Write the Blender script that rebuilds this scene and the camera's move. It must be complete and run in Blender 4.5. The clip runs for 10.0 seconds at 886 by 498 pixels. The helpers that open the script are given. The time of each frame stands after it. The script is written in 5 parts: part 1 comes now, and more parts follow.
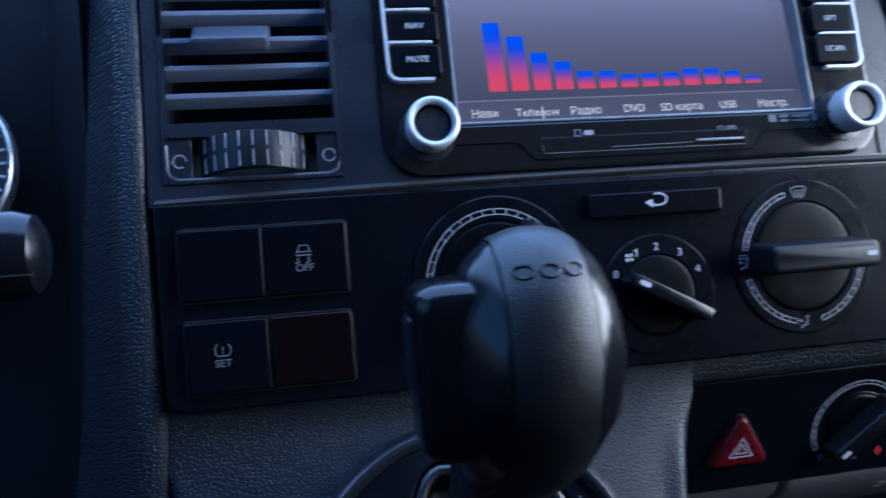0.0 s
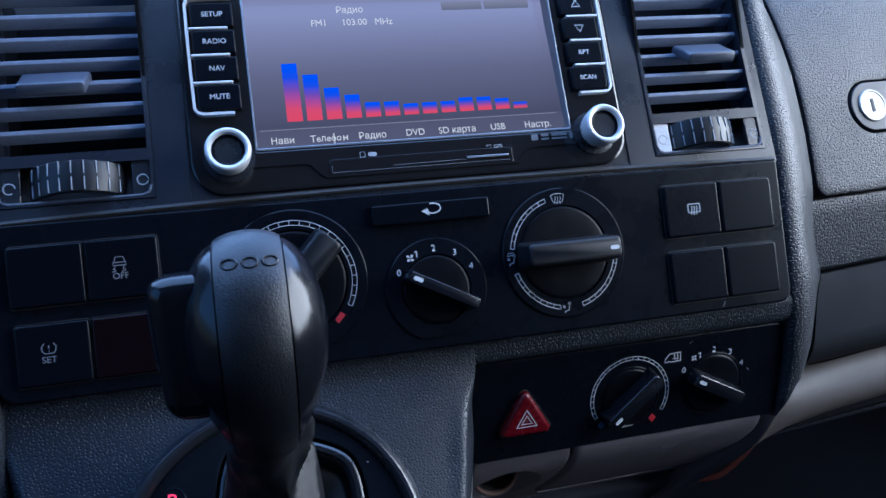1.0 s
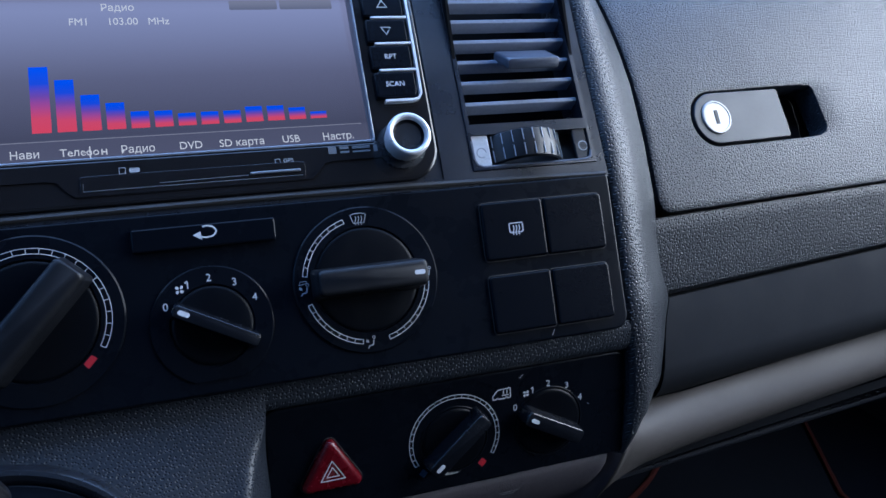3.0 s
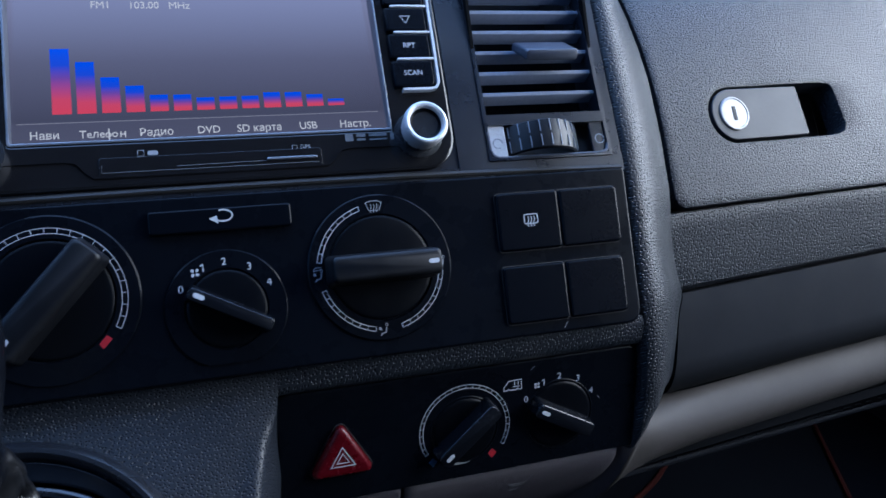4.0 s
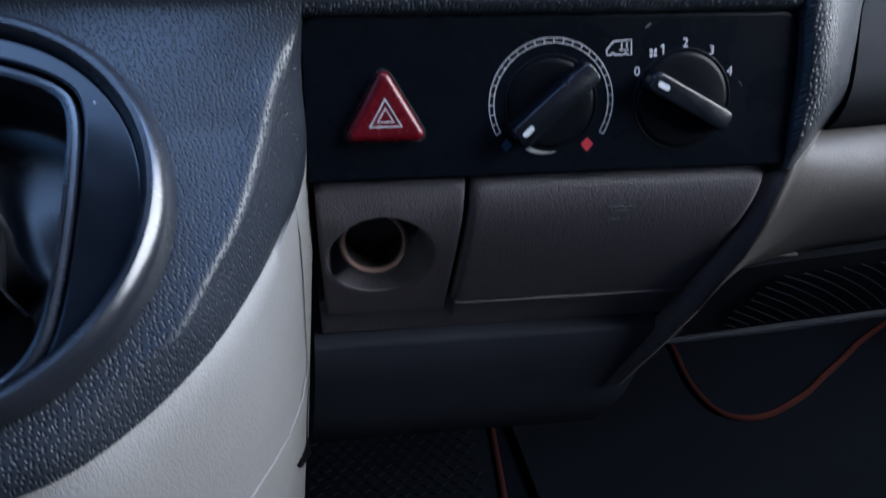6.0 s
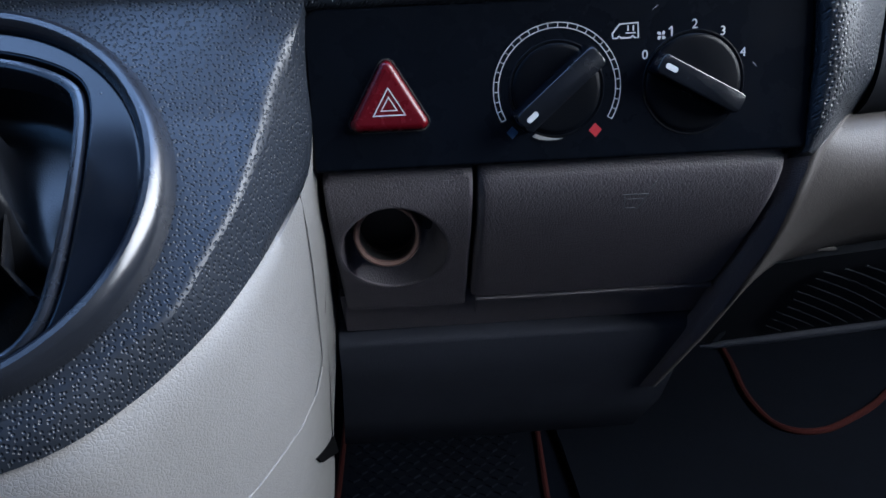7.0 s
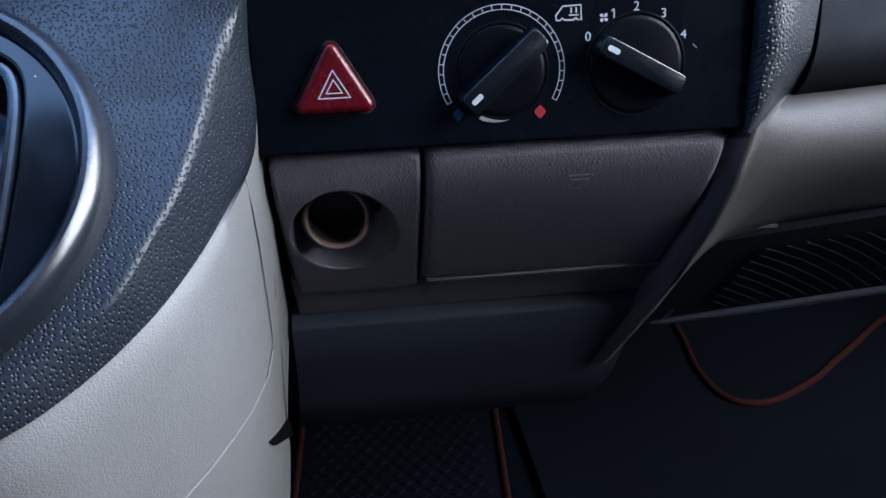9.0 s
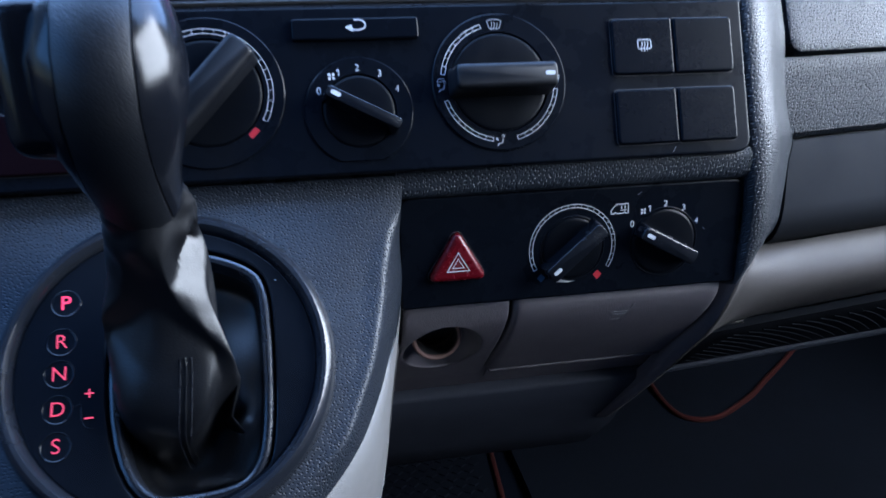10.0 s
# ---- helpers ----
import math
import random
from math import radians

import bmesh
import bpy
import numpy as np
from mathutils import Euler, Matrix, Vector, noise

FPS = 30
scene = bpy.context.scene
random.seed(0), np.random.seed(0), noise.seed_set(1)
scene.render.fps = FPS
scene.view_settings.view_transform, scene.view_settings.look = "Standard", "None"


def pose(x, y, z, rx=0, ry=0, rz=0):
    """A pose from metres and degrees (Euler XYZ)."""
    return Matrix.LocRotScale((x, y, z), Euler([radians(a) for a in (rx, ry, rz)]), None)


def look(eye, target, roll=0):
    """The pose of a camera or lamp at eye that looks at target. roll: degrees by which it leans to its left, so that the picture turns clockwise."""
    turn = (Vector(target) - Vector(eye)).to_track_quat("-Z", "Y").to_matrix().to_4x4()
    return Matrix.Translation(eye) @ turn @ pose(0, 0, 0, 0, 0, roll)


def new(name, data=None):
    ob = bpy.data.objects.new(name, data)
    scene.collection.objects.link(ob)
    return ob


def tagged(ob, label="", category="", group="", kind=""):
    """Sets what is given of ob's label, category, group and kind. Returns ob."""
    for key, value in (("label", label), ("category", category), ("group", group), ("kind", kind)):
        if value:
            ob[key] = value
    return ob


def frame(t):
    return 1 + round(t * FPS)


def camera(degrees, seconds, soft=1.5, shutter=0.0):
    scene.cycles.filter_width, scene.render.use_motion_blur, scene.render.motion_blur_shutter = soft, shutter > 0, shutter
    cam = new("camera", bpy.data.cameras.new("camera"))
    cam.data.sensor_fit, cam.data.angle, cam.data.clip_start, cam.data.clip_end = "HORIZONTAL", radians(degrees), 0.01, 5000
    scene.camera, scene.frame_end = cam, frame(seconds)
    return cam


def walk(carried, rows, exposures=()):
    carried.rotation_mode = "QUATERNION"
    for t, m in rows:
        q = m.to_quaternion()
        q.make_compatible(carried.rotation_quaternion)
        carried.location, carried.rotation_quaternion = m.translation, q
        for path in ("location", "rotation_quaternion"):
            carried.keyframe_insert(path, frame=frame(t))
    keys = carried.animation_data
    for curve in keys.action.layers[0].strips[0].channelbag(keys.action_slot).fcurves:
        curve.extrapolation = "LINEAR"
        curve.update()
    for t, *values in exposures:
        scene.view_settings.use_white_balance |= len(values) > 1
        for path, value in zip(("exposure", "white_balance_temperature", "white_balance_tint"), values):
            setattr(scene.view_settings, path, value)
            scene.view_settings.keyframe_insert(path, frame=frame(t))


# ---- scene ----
cam = camera(59.6, 10.0, shutter=0.3)
# The dashboard face is drawn upright in its own space (x right, y into the dash, z up the face); TILT_BACK leans it as it stands in the van.
TILT_BACK, LIFT = -23.9, 0.5
DASH = pose(0, 0, LIFT, TILT_BACK, 0, 0)
PATH = [
    (0, (-0.13878, -0.28279, -0.01188), (0.23344, 1.68224, -0.02311), -4.12),
    (0.3, (-0.10494, -0.31008, -0.01447), (0.30412, 1.64749, -0.03837), -4.52),
    (0.5, (-0.07991, -0.33002, -0.02438), (0.34540, 1.62424, -0.02361), -5.02),
    (1, (-0.08063, -0.34965, -0.02588), (0.38964, 1.59394, 0.01013), -6.23),
    (1.5, (-0.07079, -0.34290, -0.02895), (0.44241, 1.58926, 0.02944), -7.16),
    (2, (-0.02363, -0.32948, -0.02590), (0.57087, 1.57847, 0.05339), -7.77),
    (2.5, (-0.01947, -0.33189, -0.03056), (0.59249, 1.56995, 0.06163), -7.88),
    (2.7, (-0.01257, -0.32603, -0.03333), (0.61545, 1.57021, 0.06616), -7.82),
    (3.8, (-0.00701, -0.32265, -0.03659), (0.61173, 1.57666, 0.06219), -6.57),
    (4, (-0.01123, -0.32342, -0.03824), (0.59664, 1.57955, 0.05774), -6.33),
    (4.5, (-0.01782, -0.32520, -0.04131), (0.55007, 1.59055, 0.04472), -5.69),
    (5, (-0.01404, -0.31990, -0.04742), (0.48973, 1.61395, 0.03278), -4.91),
    (5.2, (-0.00409, -0.29480, -0.07203), (0.46438, 1.64847, -0.00699), -4.59),
    (5.5, (-0.00234, -0.26580, -0.10946), (0.39075, 1.69427, -0.04927), -3.98),
    (5.8, (0.01605, -0.24998, -0.13634), (0.29641, 1.72931, -0.07461), -3.51),
    (6, (0.02575, -0.23875, -0.16487), (0.27920, 1.74342, -0.08271), -3.33),
    (6.2, (0.02994, -0.23621, -0.17377), (0.25022, 1.74948, -0.08141), -3.23),
    (7.3, (0.04791, -0.23899, -0.17795), (0.12222, 1.75371, -0.01901), -3.62),
    (7.5, (0.04691, -0.23699, -0.17795), (0.13022, 1.75471, -0.01601), -3.82),
    (8, (0.05744, -0.23707, -0.17819), (0.15553, 1.75466, -0.02525), -4.34),
    (8.5, (0.05470, -0.23813, -0.17833), (0.18450, 1.75313, -0.04402), -4.55),
    (9, (0.05041, -0.24096, -0.17676), (0.23548, 1.74865, -0.09168), -4.41),
    (9.5, (0.01801, -0.26752, -0.13914), (0.31429, 1.71013, -0.10579), -4.45),
    (9.8, (-0.01991, -0.31169, -0.11587), (0.33607, 1.65609, -0.08256), -4.57),
    (10, (-0.03172, -0.34045, -0.10313), (0.33330, 1.62591, -0.09011), -4.45),
]
EXPOSURES = [(0.0, -0.15, 5500, 10), (0.5, -0.05, 5680, 10), (1.2, -0.07, 5630, 10), (2.0, -0.12, 5640, 10), (2.7, -0.22, 5650, 10), (4.0, -0.36, 5720, 10), (4.8, -0.34, 5780, 10), (5.5, 0.26, 5840, 10), (6.2, 0.56, 6130, 10), (7.3, 0.70, 6140, 10),
             (8.5, 0.67, 6100, 10), (9.5, 0.72, 5860, 10), (10.0, 0.66, 5680, 10)]
walk(cam, [(t, DASH @ look(eye, target, roll)) for t, eye, target, roll in PATH], EXPOSURES)

# ---- world and light ----
world = bpy.data.worlds.new("world")
scene.world = world
world.use_nodes = True
wn = world.node_tree
bg = wn.nodes["Background"]
sky = wn.nodes.new("ShaderNodeTexSky")
sky.sky_type = "NISHITA"
sky.sun_disc = False
sky.sun_elevation, sky.sun_rotation = radians(38), radians(70)
wn.links.new(sky.outputs[0], bg.inputs[0])
bg.inputs[1].default_value = 0.06


def window_light(name, m, sx, sy, power, colour):
    data = bpy.data.lights.new(name, "AREA")
    data.shape, data.size, data.size_y = "RECTANGLE", sx, sy
    data.energy, data.color = power, colour
    ob = new(name, data)
    ob.matrix_world = m
    return ob


window_light("window_light_passenger", look((0.97, -0.24, 0.86), (0.0, -0.16, 0.62)), 0.95, 0.72, 36, (0.92, 0.955, 1.0))
# at the driver's window, its deep blue added as fill to tint the shadows
window_light("window_light_driver", look((-0.97, -0.42, 1.00), (0.0, -0.30, 0.72)), 0.95, 0.64, 3.2, (0.16, 0.43, 1.0))
window_light("window_light_windscreen", look((0.05, 0.24, 1.02), (0.05, -0.31, 0.19)), 1.60, 1.25, 41, (0.33, 0.545, 1.0))


# ---- materials ----
def mat(name, colour, rough=0.5, metal=0.0, spec=0.5, grain=None, bump=0.0, vary=0.0, vary_scale=40.0, rough_vary=0.0, fine=None,
        emit=None, strength=0.0, coat=0.0):
    """grain: (kind, scale per metre). Colour varies at two scales, roughness with wear."""
    m = bpy.data.materials.new(name)
    m.use_nodes = True
    nt = m.node_tree
    b = nt.nodes["Principled BSDF"]
    b.inputs["Base Color"].default_value = (*colour, 1)
    b.inputs["Roughness"].default_value = rough
    b.inputs["Metallic"].default_value = metal
    b.inputs["Specular IOR Level"].default_value = spec
    b.inputs["Coat Weight"].default_value = coat
    if emit:
        b.inputs["Emission Color"].default_value = (*emit, 1)
        b.inputs["Emission Strength"].default_value = strength
    co = nt.nodes.new("ShaderNodeTexCoord").outputs["Object"]

    def noise_tex(scale, detail=4.0, rough_=0.6):
        n = nt.nodes.new("ShaderNodeTexNoise")
        n.inputs["Scale"].default_value, n.inputs["Detail"].default_value, n.inputs["Roughness"].default_value = scale, detail, rough_
        nt.links.new(co, n.inputs["Vector"])
        return n.outputs["Fac"]

    def remap(value, lo, hi, a=0.3, c=0.7):
        r = nt.nodes.new("ShaderNodeMapRange")
        r.inputs["From Min"].default_value, r.inputs["From Max"].default_value = a, c
        r.inputs["To Min"].default_value, r.inputs["To Max"].default_value = lo, hi
        nt.links.new(value, r.inputs["Value"])
        return r.outputs["Result"]

    if vary:
        mix = nt.nodes.new("ShaderNodeMix")
        mix.data_type = "RGBA"
        mix.inputs["A"].default_value = (*[c * (1 - vary) for c in colour], 1)
        mix.inputs["B"].default_value = (*[min(1, c * (1 + vary)) for c in colour], 1)
        add = nt.nodes.new("ShaderNodeMath")
        add.operation = "MULTIPLY_ADD"
        add.inputs[1].default_value = 0.5
        nt.links.new(noise_tex(vary_scale), add.inputs[0])
        half = nt.nodes.new("ShaderNodeMath")
        half.operation = "MULTIPLY"
        half.inputs[1].default_value = 0.5
        nt.links.new(noise_tex(vary_scale * 14), half.inputs[0])
        nt.links.new(half.outputs[0], add.inputs[2])
        nt.links.new(remap(add.outputs[0], 0, 1), mix.inputs["Factor"])
        nt.links.new(mix.outputs["Result"], b.inputs["Base Color"])
    if rough_vary:
        nt.links.new(remap(noise_tex(vary_scale * 1.7, 6), max(0.03, rough - rough_vary), min(1, rough + rough_vary)), b.inputs["Roughness"])
    if grain:
        kind, scale = grain
        if kind == "pebble":
            # round pits pressed into the face of the panels, laid out along x and z
            sep, flat = nt.nodes.new("ShaderNodeSeparateXYZ"), nt.nodes.new("ShaderNodeCombineXYZ")
            nt.links.new(co, sep.inputs[0])
            for axis, k, place in (("X", 0.6, 0), ("Z", 0.3, 1)):
                lean = nt.nodes.new("ShaderNodeMath")
                lean.operation = "MULTIPLY_ADD"
                lean.inputs[1].default_value = k
                nt.links.new(sep.outputs["Y"], lean.inputs[0])
                nt.links.new(sep.outputs[axis], lean.inputs[2])
                nt.links.new(lean.outputs[0], flat.inputs[place])
            v = nt.nodes.new("ShaderNodeTexVoronoi")
            v.voronoi_dimensions = "2D"
            v.feature = "F1"
            v.inputs["Randomness"].default_value = 0.8
            v.inputs["Scale"].default_value = scale
            warp = nt.nodes.new("ShaderNodeMix")
            warp.data_type = "VECTOR"
            warp.inputs["Factor"].default_value = 0.0006
            n3 = nt.nodes.new("ShaderNodeTexNoise")
            n3.inputs["Scale"].default_value = scale * 0.8
            nt.links.new(co, n3.inputs["Vector"])
            nt.links.new(flat.outputs[0], warp.inputs["A"])
            nt.links.new(n3.outputs["Color"], warp.inputs["B"])
            nt.links.new(warp.outputs["Result"], v.inputs["Vector"])
            pit = nt.nodes.new("ShaderNodeMapRange")
            pit.interpolation_type = "SMOOTHSTEP"
            pit.inputs["From Min"].default_value, pit.inputs["From Max"].default_value = 0.10, 0.34
            nt.links.new(v.outputs["Distance"], pit.inputs["Value"])
            height = pit.outputs["Result"]
        elif kind == "leather":
            v = nt.nodes.new("ShaderNodeTexVoronoi")
            v.feature = "DISTANCE_TO_EDGE"
            v.inputs["Scale"].default_value = scale
            warp = nt.nodes.new("ShaderNodeMix")
            warp.data_type = "VECTOR"
            warp.inputs["Factor"].default_value = 0.0022
            n3 = nt.nodes.new("ShaderNodeTexNoise")
            n3.inputs["Scale"].default_value = scale * 0.35
            nt.links.new(co, n3.inputs["Vector"])
            nt.links.new(co, warp.inputs["A"])
            nt.links.new(n3.outputs["Color"], warp.inputs["B"])
            nt.links.new(warp.outputs["Result"], v.inputs["Vector"])
            height = remap(v.outputs["Distance"], 0.0, 1.0, 0.0, 0.22)
        else:
            height = noise_tex(scale, 6, 0.65)
        if fine:
            a2 = nt.nodes.new("ShaderNodeMath")
            a2.operation = "MULTIPLY_ADD"
            a2.inputs[1].default_value = 0.35
            nt.links.new(noise_tex(fine, 3), a2.inputs[0])
            nt.links.new(height, a2.inputs[2])
            height = a2.outputs[0]
        bp = nt.nodes.new("ShaderNodeBump")
        bp.inputs["Strength"].default_value = bump
        bp.inputs["Distance"].default_value = 0.0006
        nt.links.new(height, bp.inputs["Height"])
        nt.links.new(bp.outputs["Normal"], b.inputs["Normal"])
    return m


M_PANEL = mat("soft_black_panel", (0.0020, 0.0029, 0.0050), 0.28, spec=0.09, grain=("noise", 2600), bump=0.03, vary=0.25, vary_scale=30, rough_vary=0.05)
M_BEZEL = mat("satin_black_bezel", (0.0075, 0.0095, 0.015), 0.30, spec=0.44, grain=("noise", 3200), bump=0.05, vary=0.25, vary_scale=25, rough_vary=0.06)
M_GRAIN = mat("pebbled_dark_plastic", (0.0115, 0.0145, 0.020), 0.40, spec=0.29, grain=("pebble", 600), bump=0.65, vary=0.15, vary_scale=18, rough_vary=0.06)
M_GRAIN_COL = mat("pebbled_column_plastic", (0.0095, 0.012, 0.0158), 0.37, spec=0.36, grain=("pebble", 560), bump=0.7, vary=0.15, vary_scale=18, rough_vary=0.06, fine=2600)
M_GRAIN_DOOR = mat("pebbled_glovebox_plastic", (0.0085, 0.0108, 0.015), 0.38, spec=0.25, grain=("pebble", 560), bump=0.8, vary=0.15, vary_scale=15, rough_vary=0.06, fine=2600)
M_FASCIA = mat("smooth_dark_fascia", (0.0045, 0.0058, 0.0085), 0.75, spec=0.12, grain=("noise", 1800), bump=0.06, vary=0.2, vary_scale=25, rough_vary=0.06)
M_GLOSS = mat("gloss_black", (0.006, 0.006, 0.007), 0.14, spec=0.5, vary=0.3, vary_scale=60, rough_vary=0.05)
M_BUTTON = mat("button_black", (0.0015, 0.0023, 0.0042), 0.26, spec=0.09, grain=("noise", 2500), bump=0.03, vary=0.1, vary_scale=60, rough_vary=0.015)
M_BUTTON_RED = mat("dark_red_blank", (0.0034, 0.0013, 0.0022), 0.26, spec=0.12, grain=("noise", 2500), bump=0.03, vary=0.15, vary_scale=60, rough_vary=0.02)
M_CRESCENT = mat("pale_crescent_plastic", (0.17, 0.175, 0.18), 0.35, vary=0.35, vary_scale=90)
M_KNOB = mat("knob_black", (0.0038, 0.0046, 0.0066), 0.24, spec=0.5, grain=("noise", 2200), bump=0.04, vary=0.3, vary_scale=70, rough_vary=0.06)
M_BARSOFT = mat("satin_grip_black", (0.0038, 0.0044, 0.006), 0.45, spec=0.24, grain=("noise", 2200), bump=0.04, vary=0.3, vary_scale=70, rough_vary=0.06)
M_DISC = mat("matt_knob_black", (0.0014, 0.0020, 0.0034), 0.36, spec=0.10, grain=("noise", 2200), bump=0.05, vary=0.3, vary_scale=70, rough_vary=0.06)
M_CHROME = mat("satin_silver", (0.36, 0.37, 0.39), 0.28, metal=0.7, grain=("noise", 900), bump=0.03, vary=0.08, vary_scale=80, rough_vary=0.08)
M_FRAME = mat("dull_silver_frame", (0.19, 0.20, 0.225), 0.36, metal=0.7, grain=("noise", 900), bump=0.03, vary=0.12, vary_scale=80, rough_vary=0.08)
M_RING = mat("bright_satin_silver", (0.52, 0.53, 0.55), 0.34, metal=0.4, grain=("noise", 900), bump=0.03, vary=0.08, vary_scale=80, rough_vary=0.08)
# lit copy of the end plate: the window's reflection is put into a pale colour
M_ENDPLATE_LIT = mat("lit_end_plate", (0.42, 0.43, 0.45), 0.32, metal=0.4, grain=("noise", 1500), bump=0.03, vary=0.2, vary_scale=60)
M_SLIDER = mat("slider_black", (0.040, 0.047, 0.066), 0.34, spec=0.5, grain=("noise", 1500), bump=0.05, vary=0.2, vary_scale=40, rough_vary=0.06)
# black slats whose pale bluish base colour stands in for windscreen light on them
M_SLAT = mat("vent_slat_lit_blue", (0.115, 0.135, 0.185), 0.42, grain=("noise", 1500), bump=0.06, vary=0.2, vary_scale=40, rough_vary=0.06)
M_WHEEL = mat("satin_wheel_black", (0.004, 0.005, 0.007), 0.38, spec=0.30, grain=("noise", 1500), bump=0.05, vary=0.2, vary_scale=60)
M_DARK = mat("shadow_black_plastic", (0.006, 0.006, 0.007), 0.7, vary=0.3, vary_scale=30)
M_DUCT = mat("duct_black", (0.0015, 0.0016, 0.002), 0.8, spec=0.05, vary=0.3, vary_scale=30)
M_WHITE = mat("printed_white", (0.40, 0.41, 0.43), 0.6, vary=0.12, vary_scale=300)
M_SOFTPRINT = mat("soft_grey_print", (0.115, 0.12, 0.135), 0.6, vary=0.15, vary_scale=300)
M_GREYPRINT = mat("printed_grey", (0.20, 0.21, 0.23), 0.6, vary=0.15, vary_scale=300)
M_DIMPRINT = mat("faint_print", (0.075, 0.08, 0.09), 0.5, vary=0.15, vary_scale=300)
M_PADDLE = mat("satin_paddle", (0.010, 0.012, 0.016), 0.45, spec=0.3, grain=("noise", 1300), bump=0.04, vary=0.2, vary_scale=40, rough_vary=0.06)
M_REDPRINT = mat("printed_red", (0.30, 0.008, 0.018), 0.5, vary=0.1, vary_scale=300)
M_BLUEPRINT = mat("printed_blue", (0.008, 0.035, 0.075), 0.5, vary=0.1, vary_scale=300)
M_HAZARD = mat("hazard_red", (0.070, 0.0016, 0.0045), 0.27, spec=0.36, grain=("noise", 1500), bump=0.03, vary=0.12, vary_scale=90, rough_vary=0.06)
M_GREY = mat("light_grey_grained_plastic", (0.055, 0.050, 0.048), 0.64, spec=0.24, grain=("leather", 850), bump=0.16, vary=0.07, vary_scale=14, rough_vary=0.06, fine=2500)
M_TUNNEL = mat("pale_grey_grained_plastic", (0.128, 0.125, 0.122), 0.52, spec=0.35, grain=("leather", 760), bump=0.2, vary=0.06, vary_scale=12, rough_vary=0.06, fine=2500)
M_MODULE = mat("taupe_grained_plastic", (0.074, 0.067, 0.076), 0.55, grain=("leather", 800), bump=0.3, vary=0.08, vary_scale=20, rough_vary=0.06, fine=2500)
M_COVER = mat("dark_bluish_plastic", (0.021, 0.024, 0.034), 0.62, spec=0.22, grain=("leather", 800), bump=0.2, vary=0.1, vary_scale=20, rough_vary=0.06, fine=2500)
M_LEATHER = mat("black_leather", (0.0042, 0.005, 0.0068), 0.40, spec=0.4, grain=("leather", 900), bump=0.13, vary=0.25, vary_scale=50, rough_vary=0.08, fine=1800)
M_BOOT = mat("soft_boot_leather", (0.0036, 0.0040, 0.0050), 0.36, spec=0.44, grain=("leather", 1000), bump=0.10, vary=0.2, vary_scale=40, rough_vary=0.08, fine=2200)
M_GRIP = mat("gloss_grip_plastic", (0.0036, 0.0042, 0.006), 0.18, spec=0.30, grain=("noise", 1500), bump=0.03, vary=0.2, vary_scale=60, rough_vary=0.05)
M_SATIN = mat("satin_black_trim", (0.009, 0.0105, 0.014), 0.26, spec=0.56, grain=("noise", 1300), bump=0.03, vary=0.2, vary_scale=40, rough_vary=0.05)
M_PLATE = mat("selector_plate_black", (0.003, 0.004, 0.006), 0.16, spec=0.22, vary=0.3, vary_scale=60, rough_vary=0.015)
M_STEEL = mat("brushed_steel", (0.20, 0.20, 0.20), 0.45, metal=0.8, grain=("noise", 900), bump=0.05, vary=0.1, vary_scale=150, rough_vary=0.1)
M_COPPER = mat("worn_socket_ring", (0.16, 0.10, 0.085), 0.45, metal=0.5, grain=("noise", 700), bump=0.15, vary=0.3, vary_scale=150, rough_vary=0.1)
M_STITCH = mat("dark_thread", (0.014, 0.015, 0.018), 0.8, spec=0.12, vary=0.2, vary_scale=400)
M_ORANGE = mat("orange_edging", (0.028, 0.0034, 0.0026), 0.9, spec=0.2, grain=("noise", 900), bump=0.5, vary=0.25, vary_scale=120)
M_MAT = mat("eva_mat_black", (0.0024, 0.0036, 0.0066), 0.85, spec=0.08, grain=("noise", 600), bump=0.3, vary=0.25, vary_scale=25)
M_CARPET = mat("dark_carpet", (0.0020, 0.0032, 0.0064), 0.95, spec=0.05, grain=("noise", 1200), bump=0.6, vary=0.3, vary_scale=30)
M_NET = mat("pocket_mesh", (0.007, 0.0085, 0.012), 0.8, spec=0.12, vary=0.2, vary_scale=80)
M_CABIN = mat("cabin_grey_lining", (0.03, 0.032, 0.037), 0.9, grain=("noise", 500), bump=0.3, vary=0.1, vary_scale=6)


def glow(name, colour, strength):
    m = bpy.data.materials.new(name)
    m.use_nodes = True
    b = m.node_tree.nodes["Principled BSDF"]
    b.inputs["Base Color"].default_value = (0.003, 0.003, 0.004, 1)
    b.inputs["Specular IOR Level"].default_value = 0.14
    b.inputs["Roughness"].default_value = 0.3
    b.inputs["Emission Color"].default_value = (*colour, 1)
    b.inputs["Emission Strength"].default_value = strength
    return m


